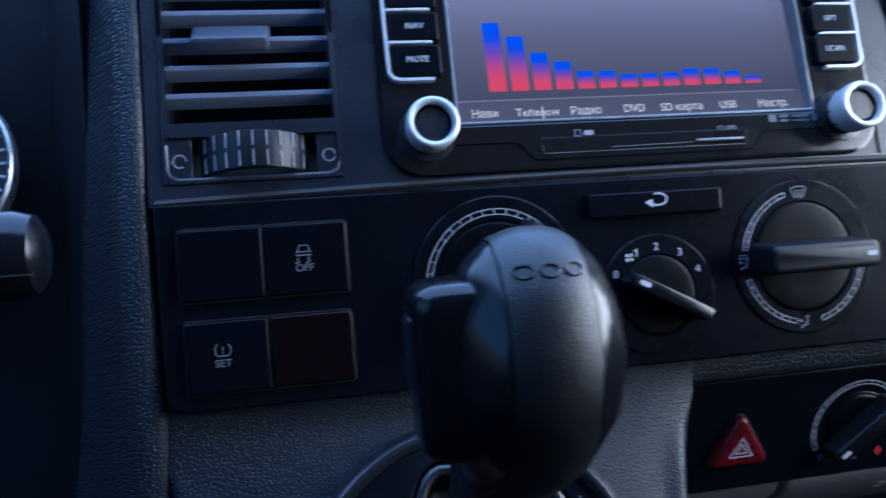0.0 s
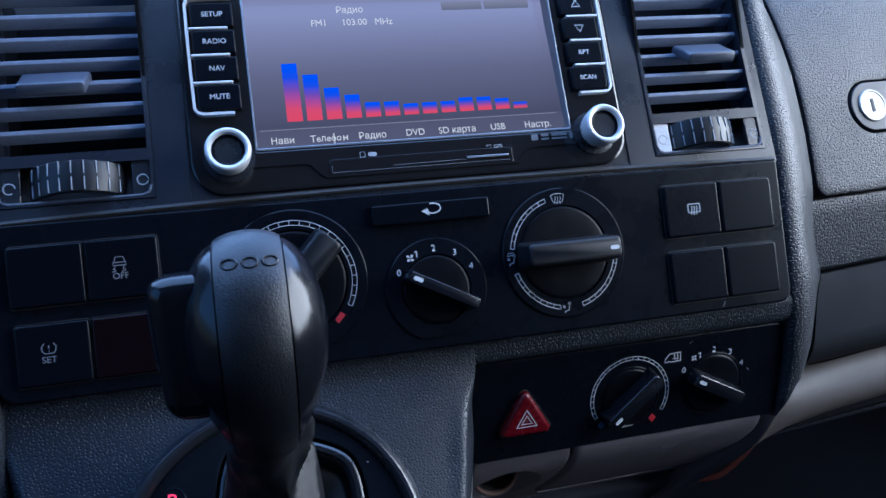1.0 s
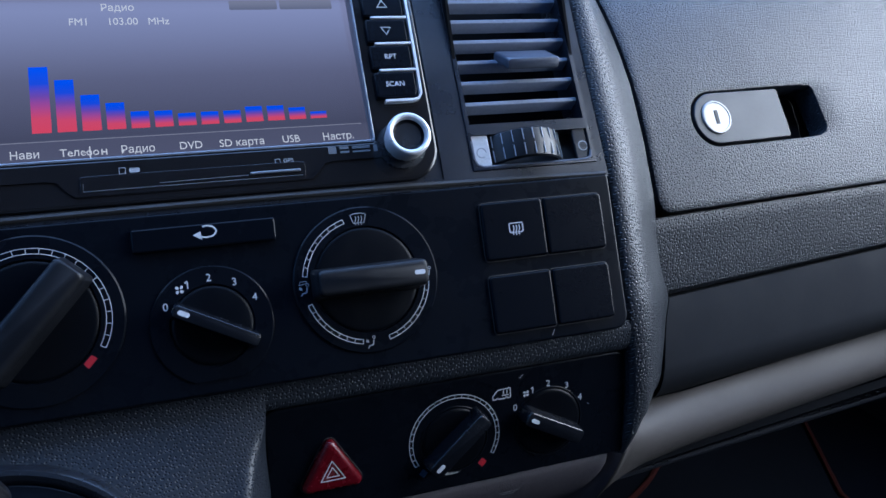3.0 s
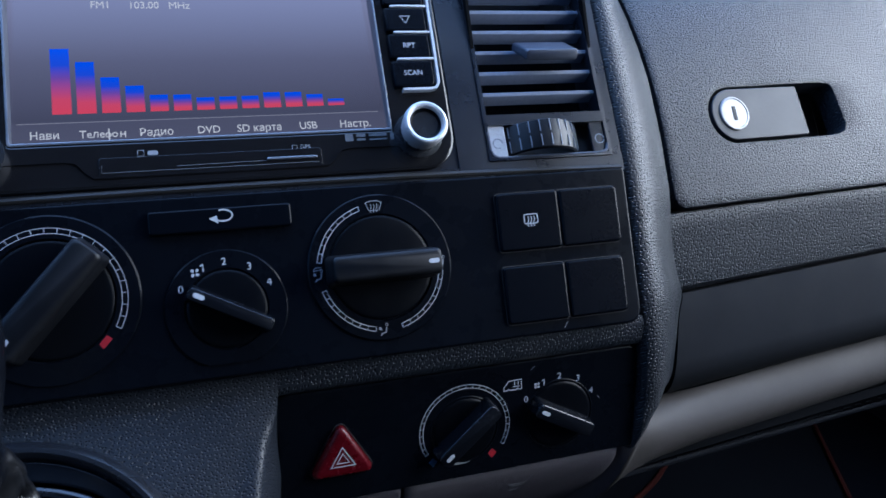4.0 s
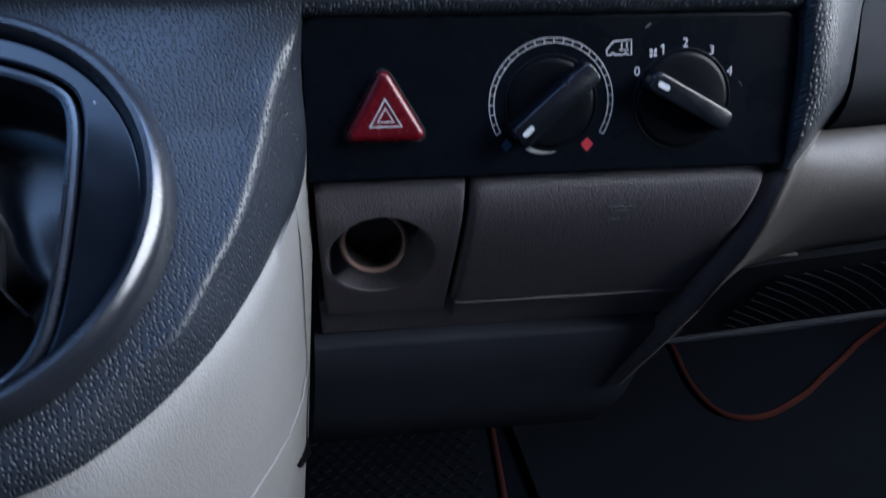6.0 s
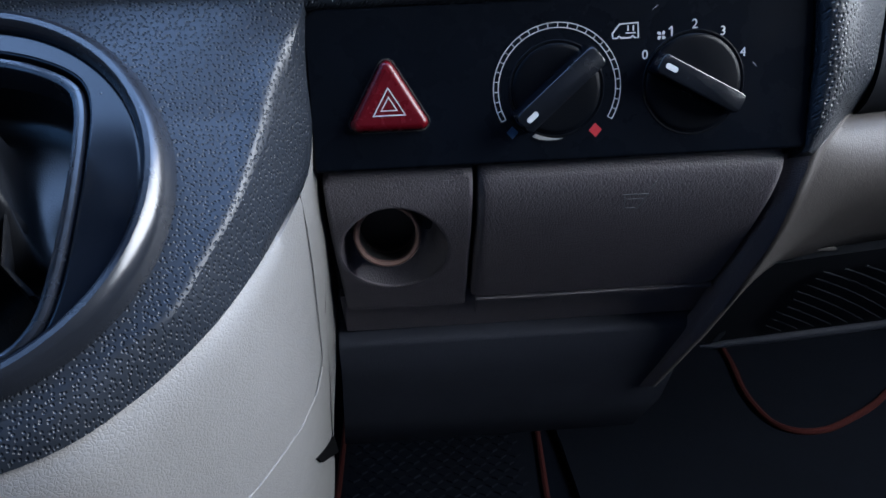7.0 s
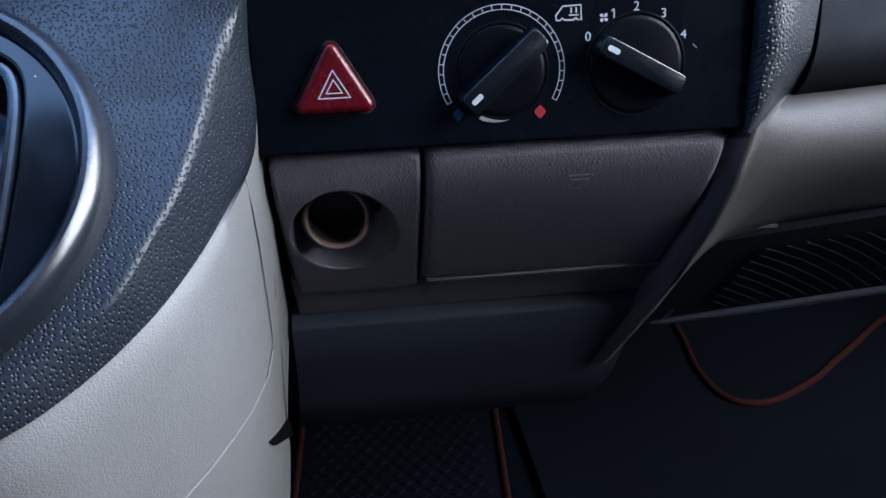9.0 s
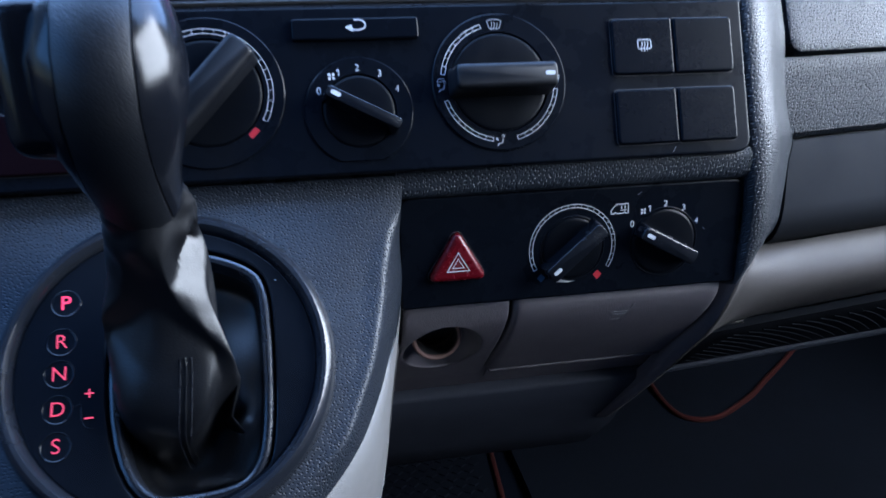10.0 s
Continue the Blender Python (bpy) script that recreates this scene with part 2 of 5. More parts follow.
def glow_ramp(name, stops, low, high, axis, strength, rough=0.16):
    """A lit screen whose colour runs along one axis of the object between two places in metres."""
    m = glow(name, (1, 1, 1), strength)
    nt = m.node_tree
    b = nt.nodes["Principled BSDF"]
    b.inputs["Roughness"].default_value = rough
    co = nt.nodes.new("ShaderNodeTexCoord")
    sep = nt.nodes.new("ShaderNodeSeparateXYZ")
    nt.links.new(co.outputs["Object"], sep.inputs[0])
    mr = nt.nodes.new("ShaderNodeMapRange")
    mr.inputs["From Min"].default_value, mr.inputs["From Max"].default_value = low, high
    nt.links.new(sep.outputs[axis], mr.inputs["Value"])
    ramp = nt.nodes.new("ShaderNodeValToRGB")
    while len(ramp.color_ramp.elements) < len(stops):
        ramp.color_ramp.elements.new(0.5)
    for e, (p, c) in zip(ramp.color_ramp.elements, stops):
        e.position, e.color = p, (*c, 1)
    nt.links.new(mr.outputs[0], ramp.inputs[0])
    nt.links.new(ramp.outputs[0], b.inputs["Emission Color"])
    return m


M_SCREEN_TEXT = glow("lit_text", (0.85, 0.86, 0.92), 0.75)
M_SCREEN_DIM = glow("lit_text_dim", (0.30, 0.30, 0.38), 0.7)
M_SCREEN_BLUE = glow("lit_clock_blue", (0.05, 0.16, 0.85), 0.8)
M_SCREEN_AMBER = glow("lit_amber", (0.75, 0.55, 0.08), 0.7)
M_GLOW_RED = glow("lit_gear_letter", (0.95, 0.09, 0.20), 0.75)
M_GLOW_RED_HOT = glow("lit_gear_letter_selected", (1.0, 0.06, 0.17), 1.2)

# ---- building helpers: all shapes are drawn in millimetres of the dash space ----
PLACE = {}


def thing(name, origin, label, category, group="", kind=""):
    ob = new(name)
    ob.empty_display_size = 0.02
    ob.matrix_world = DASH @ Matrix.Translation(Vector(origin) * 0.001)
    PLACE[ob.name] = Vector(origin)
    return tagged(ob, label, category, group, kind)


def to_mesh(name, bm, material, origin):
    bmesh.ops.recalc_face_normals(bm, faces=bm.faces)
    me = bpy.data.meshes.new(name)
    for v in bm.verts:
        v.co = (v.co - origin) * 0.001
    bm.to_mesh(me)
    bm.free()
    me.materials.append(material)
    return me


def smooth_mesh(me, angle=35):
    me.polygons.foreach_set("use_smooth", [True] * len(me.polygons))
    me.set_sharp_from_angle(angle=radians(angle))


def part(name, bm, material, parent, label="", angle=35):
    origin = PLACE[parent.name]
    me = to_mesh(name, bm, material, origin)
    smooth_mesh(me, angle)
    ob = new(name, me)
    ob.parent = parent
    PLACE[ob.name] = origin
    return tagged(ob, label)


class Face:
    """A face of the dash: at(u, v, w) is u to the right, v up along the face and w out of it."""

    def __init__(self, origin, lean, side=0.0):
        self.o = Vector(origin)
        self.u = Vector((1, side, 0)).normalized()
        self.v = Vector((0, lean, 1)).normalized()
        self.w = self.u.cross(self.v)
        self.lean = lean

    def at(self, u, v, w=0.0):
        return self.o + self.u * u + self.v * v + self.w * w

    def up(self, z):
        """v of a height z."""
        return (z - self.o.z) * math.sqrt(1 + self.lean ** 2)


class Bent(Face):
    """A face whose upper part bulges out, as the drawer fronts of the module do."""

    def at(self, u, v, w=0.0):
        out = 6.0 * math.sin(math.pi * math.sqrt(-v / 95)) if -95 < v < 0 else 0.0
        return super().at(u, v, w + out)


class Crowned(Face):
    """A face that leans further back the higher it goes, as the glovebox door does; v is its height."""

    def at(self, u, v, w=0.0):
        rise = 0.0308 + 2 * 0.00154 * v
        normal = Vector((0.05, -1, rise)).normalized()
        return Vector((self.o.x + u, self.o.y + 0.05 * u + 0.0308 * v + 0.00154 * v * v, v)) + normal * w


CLIMATE = Face((0, 0, 0), 0.0)
RADIO = Face((0, 4.5, 30), 0.15)
DISPLAY = Face((0, 7.5, 33), 0.22)
LOWER = Face((0, 13.2, -79), -0.335)
MODULE = Bent((0, 37, -129.5), -1.75)
BIB = Face((-85, -18.5, -139), 0.38)
GLOVE = Crowned((250, 24.35, 0), 0.0308, 0.05)


def loft(rings, close=True, cap0=True, cap1=True, bm=None):
    bm = bm or bmesh.new()
    rows = [[bm.verts.new(p) for p in ring] for ring in rings]
    n = len(rows[0])
    for a, b in zip(rows, rows[1:]):
        for i in range(n if close else n - 1):
            j = (i + 1) % n
            bm.faces.new((a[i], a[j], b[j], b[i]))
    if close and cap0:
        bm.faces.new(rows[0][::-1])
    if close and cap1:
        bm.faces.new(rows[-1])
    return bm


def rrect(u0, u1, v0, v1, r, n=6):
    """Outline of a rounded rectangle; r is one radius or four (bottom left, bottom right, top right, top left)."""
    rs = r if isinstance(r, (tuple, list)) else (r,) * 4
    out = []
    for (cu, cv, a0), rr in zip(((u0, v0, 180), (u1, v0, 270), (u1, v1, 0), (u0, v1, 90)), rs):
        du, dv = (1 if cu == u0 else -1), (1 if cv == v0 else -1)
        for k in range(n + 1):
            a = radians(a0 + 90 * k / n)
            out.append((cu + du * rr + rr * math.cos(a), cv + dv * rr + rr * math.sin(a)))
    return out


def inset(outline, d):
    n = len(outline)
    out = []
    for i in range(n):
        p0, p, p1 = (Vector(outline[(i + k) % n]) for k in (-1, 0, 1))
        e0, e1 = p - p0, p1 - p
        if e0.length < 1e-6:
            e0 = p - Vector(outline[(i - 2) % n])
        if e1.length < 1e-6:
            e1 = Vector(outline[(i + 2) % n]) - p
        e0, e1 = e0.normalized(), e1.normalized()
        nrm = Vector((-(e0 + e1).y, (e0 + e1).x))
        nrm = nrm.normalized() if nrm.length > 1e-6 else Vector((-e0.y, e0.x))
        k = max(0.5, nrm.dot(Vector((-e0.y, e0.x))))
        q = p + nrm * (d / k)
        out.append((q.x, q.y))
    return out


def slab(face, outline, w0, w1, bevel=0.8, steps=3, bm=None):
    """An extruded outline (counter-clockwise) with a rounded front edge."""
    rings = [[face.at(u, v, w0) for u, v in outline]]
    for k in range(steps + 1):
        a = radians(90 * k / steps)
        o = inset(outline, bevel * (1 - math.cos(a))) if k else outline
        rings.append([face.at(u, v, w1 - bevel * (1 - math.sin(a))) for u, v in o])
    rings.append([face.at(u, v, w1) for u, v in inset(outline, bevel * 1.12 + 0.02)])
    return loft(rings, bm=bm)


def lathe(face, cu, cv, profile, n=64, cap0=False, cap1=True, bm=None, squash=None):
    rings = []
    for r, w in profile:
        ring = []
        for k in range(n):
            a = 2 * math.pi * k / n
            x, y = r * math.cos(a), r * math.sin(a)
            if squash is not None:
                y = max(y, squash)
            ring.append(face.at(cu + x, cv + y, w))
        rings.append(ring)
    return loft(rings, cap0=cap0, cap1=cap1, bm=bm)


def stroke(face, pts, width, w0, w1, bm=None, closed=False):
    """A flat printed line along points."""
    bm = bm or bmesh.new()
    n = len(pts)
    left, right = [], []
    for i in range(n):
        a = Vector(pts[(i - 1) % n] if closed or i else pts[0])
        c = Vector(pts[(i + 1) % n] if closed or i < n - 1 else pts[-1])
        d = (c - a).normalized() if (c - a).length > 1e-9 else Vector((1, 0))
        nn = Vector((-d.y, d.x)) * width / 2
        p = Vector(pts[i])
        left.append(p + nn)
        right.append(p - nn)
    rings = [[face.at(l.x, l.y, w0), face.at(r.x, r.y, w0), face.at(r.x, r.y, w1), face.at(l.x, l.y, w1)] for l, r in zip(left, right)]
    if closed:
        rings.append(rings[0])
    return loft(rings, cap0=not closed, cap1=not closed, bm=bm)


def blot(face, pts, w0, w1, bm=None):
    return loft([[face.at(u, v, w0) for u, v in pts], [face.at(u, v, w1) for u, v in pts]], bm=bm)


def arc(cu, cv, r, a0, a1, n=24):
    return [(cu + r * math.cos(radians(a0 + (a1 - a0) * k / n)), cv + r * math.sin(radians(a0 + (a1 - a0) * k / n))) for k in range(n + 1)]


def letters(face, text, u, v, size, w=0.15, spin=0.0, bold=0.0, squeeze=1.0):
    """Words in the built-in font, as a mesh, centred on (u, v)."""
    cu = bpy.data.curves.new("letters", "FONT")
    cu.body, cu.size, cu.align_x, cu.align_y = text, size, "CENTER", "CENTER"
    cu.resolution_u = 4
    cu.extrude = 0.08
    cu.offset = bold
    ob = new("letters", cu)
    bpy.context.view_layer.update()
    dg = bpy.context.evaluated_depsgraph_get()
    me = bpy.data.meshes.new_from_object(ob.evaluated_get(dg))
    bpy.data.objects.remove(ob)
    bpy.data.curves.remove(cu)
    bm = bmesh.new()
    bm.from_mesh(me)
    bpy.data.meshes.remove(me)
    c, s = math.cos(radians(spin)), math.sin(radians(spin))
    for vert in bm.verts:
        x, y, z = vert.co
        x *= squeeze
        vert.co = face.at(u + c * x - s * y, v + s * x + c * y, w + z)
    return bm


def tube(points, radius, n=10, bm=None, cap=True, radii=None):
    rings = []
    pts = [Vector(p) for p in points]
    for i, p in enumerate(pts):
        d = (pts[min(i + 1, len(pts) - 1)] - pts[max(i - 1, 0)]).normalized()
        side = d.cross(Vector((0, 0, 1)))
        side = side.normalized() if side.length > 1e-3 else Vector((1, 0, 0))
        up = side.cross(d).normalized()
        r = radii[i] if radii else radius
        rings.append([p + (side * math.cos(2 * math.pi * k / n) + up * math.sin(2 * math.pi * k / n)) * r for k in range(n)])
    return loft(rings, cap0=cap, cap1=cap, bm=bm)


def ring_plate(face, outer, inner, w0, w1, bevel=1.0, bm=None):
    """A plate between an outer outline and a hole with as many points."""
    ring = [[face.at(u, v, w0) for u, v in outer], [face.at(u, v, w1 - bevel) for u, v in outer],
            [face.at(u, v, w1 - bevel * 0.3) for u, v in inset(outer, bevel * 0.3)], [face.at(u, v, w1) for u, v in inset(outer, bevel)],
            [face.at(u, v, w1) for u, v in inset(outer, bevel * 1.2)], [face.at(u, v, w1) for u, v in inset(inner, -bevel * 1.2)], [face.at(u, v, w1) for u, v in inset(inner, -bevel)],
            [face.at(u, v, w1 - bevel * 0.3) for u, v in inset(inner, -bevel * 0.3)],
            [face.at(u, v, w1 - bevel) for u, v in inner], [face.at(u, v, w0) for u, v in inner]]
    ring.append(ring[0])
    return loft(ring, cap0=False, cap1=False, bm=bm)


def by_angle(outline, cu, cv, n):
    """An outline resampled where n rays from (cu, cv) meet it."""
    out = []
    m = len(outline)
    for k in range(n):
        a = 2 * math.pi * k / n
        d = Vector((math.cos(a), math.sin(a)))
        best = None
        for i in range(m):
            p, q = Vector(outline[i]) - Vector((cu, cv)), Vector(outline[(i + 1) % m]) - Vector((cu, cv))
            e = q - p
            den = d.x * e.y - d.y * e.x
            if abs(den) < 1e-9:
                continue
            s = (p.x * e.y - p.y * e.x) / den
            f = (p.x * d.y - p.y * d.x) / den
            if s > 0 and -1e-6 <= f <= 1 + 1e-6 and (best is None or s > best):
                best = s
        out.append((cu + d.x * best, cv + d.y * best))
    return out


def box(lo, hi, bm=None):
    x0, y0, z0 = lo
    x1, y1, z1 = hi
    return loft([[Vector(p) for p in ((x0, y0, z), (x1, y0, z), (x1, y1, z), (x0, y1, z))] for z in (z0, z1)], bm=bm)


def holed(face, u0, u1, v0, v1, holes, w0, w1, bevel):
    """A plate with rectangular openings right through it."""
    us = sorted({u0, u1, *[h[0] for h in holes], *[h[1] for h in holes]})
    vs = sorted({v0, v1, *[h[2] for h in holes], *[h[3] for h in holes]})
    bm = bmesh.new()
    grid = {}

    def vert(i, j, w):
        if (i, j, w) not in grid:
            grid[i, j, w] = bm.verts.new(face.at(us[i], vs[j], w))
        return grid[i, j, w]

    def solid(i, j):
        if not (0 <= i < len(us) - 1 and 0 <= j < len(vs) - 1):
            return False
        cu, cv = (us[i] + us[i + 1]) / 2, (vs[j] + vs[j + 1]) / 2
        return not any(h[0] < cu < h[1] and h[2] < cv < h[3] for h in holes)

    for i in range(len(us) - 1):
        for j in range(len(vs) - 1):
            if not solid(i, j):
                continue
            for w in (w0, w1):
                bm.faces.new((vert(i, j, w), vert(i + 1, j, w), vert(i + 1, j + 1, w), vert(i, j + 1, w)))
            for di, dj, a, b in ((-1, 0, (i, j), (i, j + 1)), (1, 0, (i + 1, j), (i + 1, j + 1)), (0, -1, (i, j), (i + 1, j)), (0, 1, (i, j + 1), (i + 1, j + 1))):
                if not solid(i + di, j + dj):
                    bm.faces.new((vert(*a, w0), vert(*b, w0), vert(*b, w1), vert(*a, w1)))
    bmesh.ops.recalc_face_normals(bm, faces=bm.faces)
    bmesh.ops.dissolve_limit(bm, angle_limit=radians(1), verts=bm.verts, edges=bm.edges)
    sharp = [e for e in bm.edges if len(e.link_faces) == 2 and e.calc_face_angle() > 0.5]
    bmesh.ops.bevel(bm, geom=sharp, offset=bevel, segments=2, affect="EDGES", clamp_overlap=True)
    return bm

# ---- the cab round the dash (world metres, plain) ----
def cab_box(name, lo, hi, material, label, category):
    bm = bmesh.new()
    bmesh.ops.create_cube(bm, size=1)
    for v in bm.verts:
        v.co = Vector([(a + b) / 2 + c * (b - a) for a, b, c in zip(lo, hi, v.co)])
    me = bpy.data.meshes.new(name)
    bm.to_mesh(me)
    bm.free()
    me.materials.append(material)
    return tagged(new(name, me), label, category, kind="structure")


cab_box("floor", (-0.95, -1.4, -0.04), (0.95, 0.80, 0.0), M_CARPET, "dark carpeted cab floor under the mats", "floor")
cab_box("wall_front", (-0.95, 0.76, 0.0), (0.95, 0.80, 0.70), M_CARPET, "dark carpeted bulkhead ahead of the footwell", "wall")
cab_box("wall_rear", (-0.95, -1.44, 0.0), (0.95, -1.40, 1.38), M_CABIN, "grey lined partition behind the seats", "wall")
cab_box("ceiling", (-0.95, -1.44, 1.36), (0.95, -0.30, 1.40), M_CABIN, "grey cloth roof lining", "ceiling")
for side, tag in ((-1, "left"), (1, "right")):
    x0, x1 = sorted((side * 0.90, side * 0.95))
    cab_box("wall_" + tag, (x0, -1.4, 0.0), (x1, 0.8, 0.51), M_CABIN, "grey door lining below the side window", "wall")
    cab_box("wall_" + tag, (x0, -1.4, 1.30), (x1, -0.15, 1.36), M_CABIN, "grey lining above the side window", "wall")
    cab_box("wall_" + tag, (x0, -1.4, 0.51), (x1, -0.92, 1.30), M_CABIN, "grey lined door post behind the side window", "wall")
cab_box("dash_top", (-0.90, 0.112, 0.560), (0.90, 0.78, 0.592), M_GRAIN, "dark pebbled dashboard top under the windscreen", "dashboard")

# ---- centre console: the carrier of bezel, columns and bib ----
console = thing("centre_console", (0, 30, -60), "dark pebbled plastic centre console of a van dashboard", "centre console")
v_low, v_top = RADIO.up(8), RADIO.up(124)
part("bezel", holed(RADIO, -188, 188, v_low, v_top, [(-105, 105, RADIO.up(13.5), RADIO.up(119)), (-183, -119.5, RADIO.up(15.5), RADIO.up(117)), (119.5, 183, RADIO.up(15.5), RADIO.up(117))],
                    -22, 0, 1.6), M_BEZEL, console, "satin black bezel round radio and air vents")
lip = [(-186 + 372 * k / 24, 9.2 + 2.6 * (1 - (2 * k / 24 - 1) ** 2)) for k in range(25)]
part("lip", loft([[Vector((u, 4 - 4.0 * math.cos(a) * (1 if math.cos(a) > 0 else 0.2), z + 1.8 * math.sin(a))) for a in [2 * math.pi * q / 12 for q in range(12)]] for u, z in lip]),
     M_DARK, console)

part("radio_surround", ring_plate(RADIO, rrect(-107, 107, RADIO.up(11), RADIO.up(121), 2, 2), rrect(-90, 90, RADIO.up(31), RADIO.up(115), 2, 2), -12, -0.9, 0.5), M_BEZEL, console)

# climate panel with its openings for dials
climate = part("control_panel", slab(CLIMATE, rrect(-187, 187, -65, 9, (7, 7, 2, 2)), -14, 0, 1.2), M_PANEL, console, "soft black climate control panel")

# strip between the two panels, side columns, and the left flank
STRIP = [((40, -62), (10.0, -62), (9.4, -65.2), (9.2, -68), (9.4, -73), (10.4, -75.4), (12, -76.4), (40, -76.4)),
         ((40, -62), (5.4, -62), (5.2, -65.2), (6.0, -68), (7.8, -73), (9.6, -75.4), (11.6, -76.4), (40, -76.4))]
part("strip", loft([[Vector((x, p[0] + (q[0] - p[0]) * f, p[1])) for p, q in zip(*STRIP)] for x, f in ((13.5, 0), (24, 0.1), (40, 0.35), (60, 0.7), (80, 0.95), (130, 1), (191.5, 1))]), M_GRAIN, console)


def column(rows, sign, name):
    """A rounded upright edge of the console; rows: z, inner x, outer x, y of the face, y where it runs out beside the next part."""
    rings = []
    for z, xi, xo, y, yo in rows:
        w, fall = xo - xi, yo - y
        prof = [(0.0, y + 30), (0.0, y + 3.5), (0.02, y + 1.0), (0.07, y - 0.3), (0.16, y - 0.8)]
        for q in range(1, 13):
            f = q / 12
            prof.append((0.16 + 0.84 * f, y - 0.8 * (1 - f) + fall * (0.55 * (1 - math.cos(f * math.pi / 2)) + 0.45 * (f * f * (3 - 2 * f)))))
        prof.append((1.0, yo + 30))
        rings.append([Vector((sign * (xi + w * a), b, z)) for a, b in prof])
    return part(name, loft(rings, cap0=True, cap1=True), M_GRAIN_COL if sign > 0 else M_GRAIN, console, "pebbled plastic column beside the panels", 50)


column([(-130.5, 189.5, 196.5, 30.5, 38), (-128.4, 189.7, 198.6, 29, 37.2), (-124.8, 190, 202, 26, 37.7), (-120.8, 190.2, 207.4, 23.4, 40.8), (-116.6, 190.4, 213.4, 21.4, 46), (-113.2, 190.6, 219.4, 20.2, 52), (-111, 190.7, 226, 19.4, 58.4), (-108, 190.9, 225.6, 18.3, 52), (-104, 191.2, 225.2, 16.5, 45), (-100, 191.3, 225, 15, 41),
        (-96, 191.4, 225.4, 13.5, 39), (-80, 190.4, 229.5, 8.6, 38.2),
        (-66, 189, 233, 5, 38), (-58, 188.6, 235.2, 3.8, 37.0), (-54, 188.5, 234, 3.2, 34.6), (-47, 188.4, 231.4, 2.8, 32.6), (-40, 188.4, 229.4, 2.5, 30.8), (-30, 188.4, 227.6, 2.2, 28.6), (-22, 188.4, 226.9, 2, 27), (-13, 188.4, 226.6, 2, 25), (-9.5, 188.4, 226.6, 2, 24.2), (0, 188.4, 226.6, 2, 23.6), (25, 188.4, 226.6, 3, 25.2), (40, 188.4, 226.6, 5.6, 27.2),
        (60, 188.4, 226.4, 8.5, 30.2), (78, 188.4, 225.6, 11.3, 34.6), (95, 188.4, 224.8, 14, 40), (110, 188.4, 223.4, 16.2, 45.4), (124, 188.4, 221.2, 18, 50.6)], 1, "column")
column([(-160, 192, 236, 10, 40), (-100, 190, 228, 6, 34), (-66, 188, 222, 4, 30), (-40, 188.4, 219, 2.5, 26), (0, 188.4, 216, 2, 24), (30, 188.4, 213, 3.5, 24), (60, 188.4, 211, 8.5, 26), (95, 188.4, 209, 14, 30), (124, 188.4, 207, 18, 32)], -1, "column")

# bib: the shield that bulges out round the selector, and the pale tunnel flanks below it
RIDGE = [(16.5, 9, -66), (15.6, 8.8, -78), (11.8, 6.4, -91), (8.4, 1.8, -106), (4.8, -3.4, -120.5), (-2.8, -13.8, -144.5), (-10.2, -20.8, -159.5), (-18.9, -28, -175.7), (-32, -33.2, -186), (-50, -39, -197.4), (-83, -43, -203)]
EDGE = [(16.5, 24, -66), (16, 24, -84), (15.6, 24.2, -98), (15.2, 24.5, -113), (12.6, 25, -130), (4.8, 12, -149), (-2.5, 0, -164.5), (-13, -14, -181), (-29, -26, -197), (-49, -36, -209.2), (-83, -42, -218)]
FLANK1 = [(17, 40, -66), (16.5, 40, -84), (16, 40, -98), (15.5, 40, -113), (13.5, 31, -132), (8.6, 28, -158), (2.5, 20, -178), (-7, 8, -199), (-24, -4, -221), (-46, -16, -239), (-83, -23, -250)]
FLANK2 = [(17, 90, -66), (16.5, 90, -84), (16, 90, -98), (15.5, 86, -114), (13.5, 62, -152), (10.6, 75, -178), (6.5, 72, -205), (-2, 66, -237), (-18, 58, -272), (-42, 50, -300), (-83, 44, -318)]
FLANK3 = [(12, 200, -66), (12, 200, -84), (11, 200, -98), (10, 200, -114), (4.5, 150, -225), (-1, 190, -262), (-5, 196, -300), (-13, 190, -340), (-26, 180, -380), (-46, 172, -410), (-83, 168, -430)]


def shield(pts, n=5):
    """Both halves of a curve round the bib, evenly smoothed."""
    dense = []
    p = [Vector(q) for q in pts]
    for i in range(len(p) - 1):
        a, b, c, d = p[max(i - 1, 0)], p[i], p[i + 1], p[min(i + 2, len(p) - 1)]
        for k in range(n):
            t = k / n
            dense.append(0.5 * ((2 * b) + (c - a) * t + (2 * a - 5 * b + 4 * c - d) * t * t + (3 * b - a - 3 * c + d) * t ** 3))
    dense.append(p[-1])
    left = [Vector((-83 - (q.x + 83) * 1.12, q.y, q.z)) for q in dense[-2::-1]]
    return dense + left


ridge, edge, flank1, flank2, flank3 = (shield(p) for p in (RIDGE, EDGE, FLANK1, FLANK2, FLANK3))


def between(a, b, t, out=0.0):
    return [p.lerp(q, t) + Vector((0, -out, 0)) for p, q in zip(a, b)]


# the hub ring lies under the selector plate; the bib's top edge runs below the climate panel
top_edge = [ridge[-1].lerp(ridge[0], k / 24) + Vector((0, 0.5, 0)) for k in range(1, 24)]


def hub_of(curve):
    out = []
    for p in curve:
        d = Vector((p.x + 85, (p.z + 139) * 1.07)).normalized() * 58
        out.append(BIB.at(d.x, d.y, 0.5))
    return out


def bib_y(x, z):
    """Depth of the gently crowned bib."""
    return -18.5 + 0.38 * (z + 139) + 8.5 * ((x + 83) / 90) ** 2 * max(0.0, min(1.0, (-66 - z) / 50)) + 3 * max(0.0, (z + 110) / 44) ** 2


full = ridge + top_edge
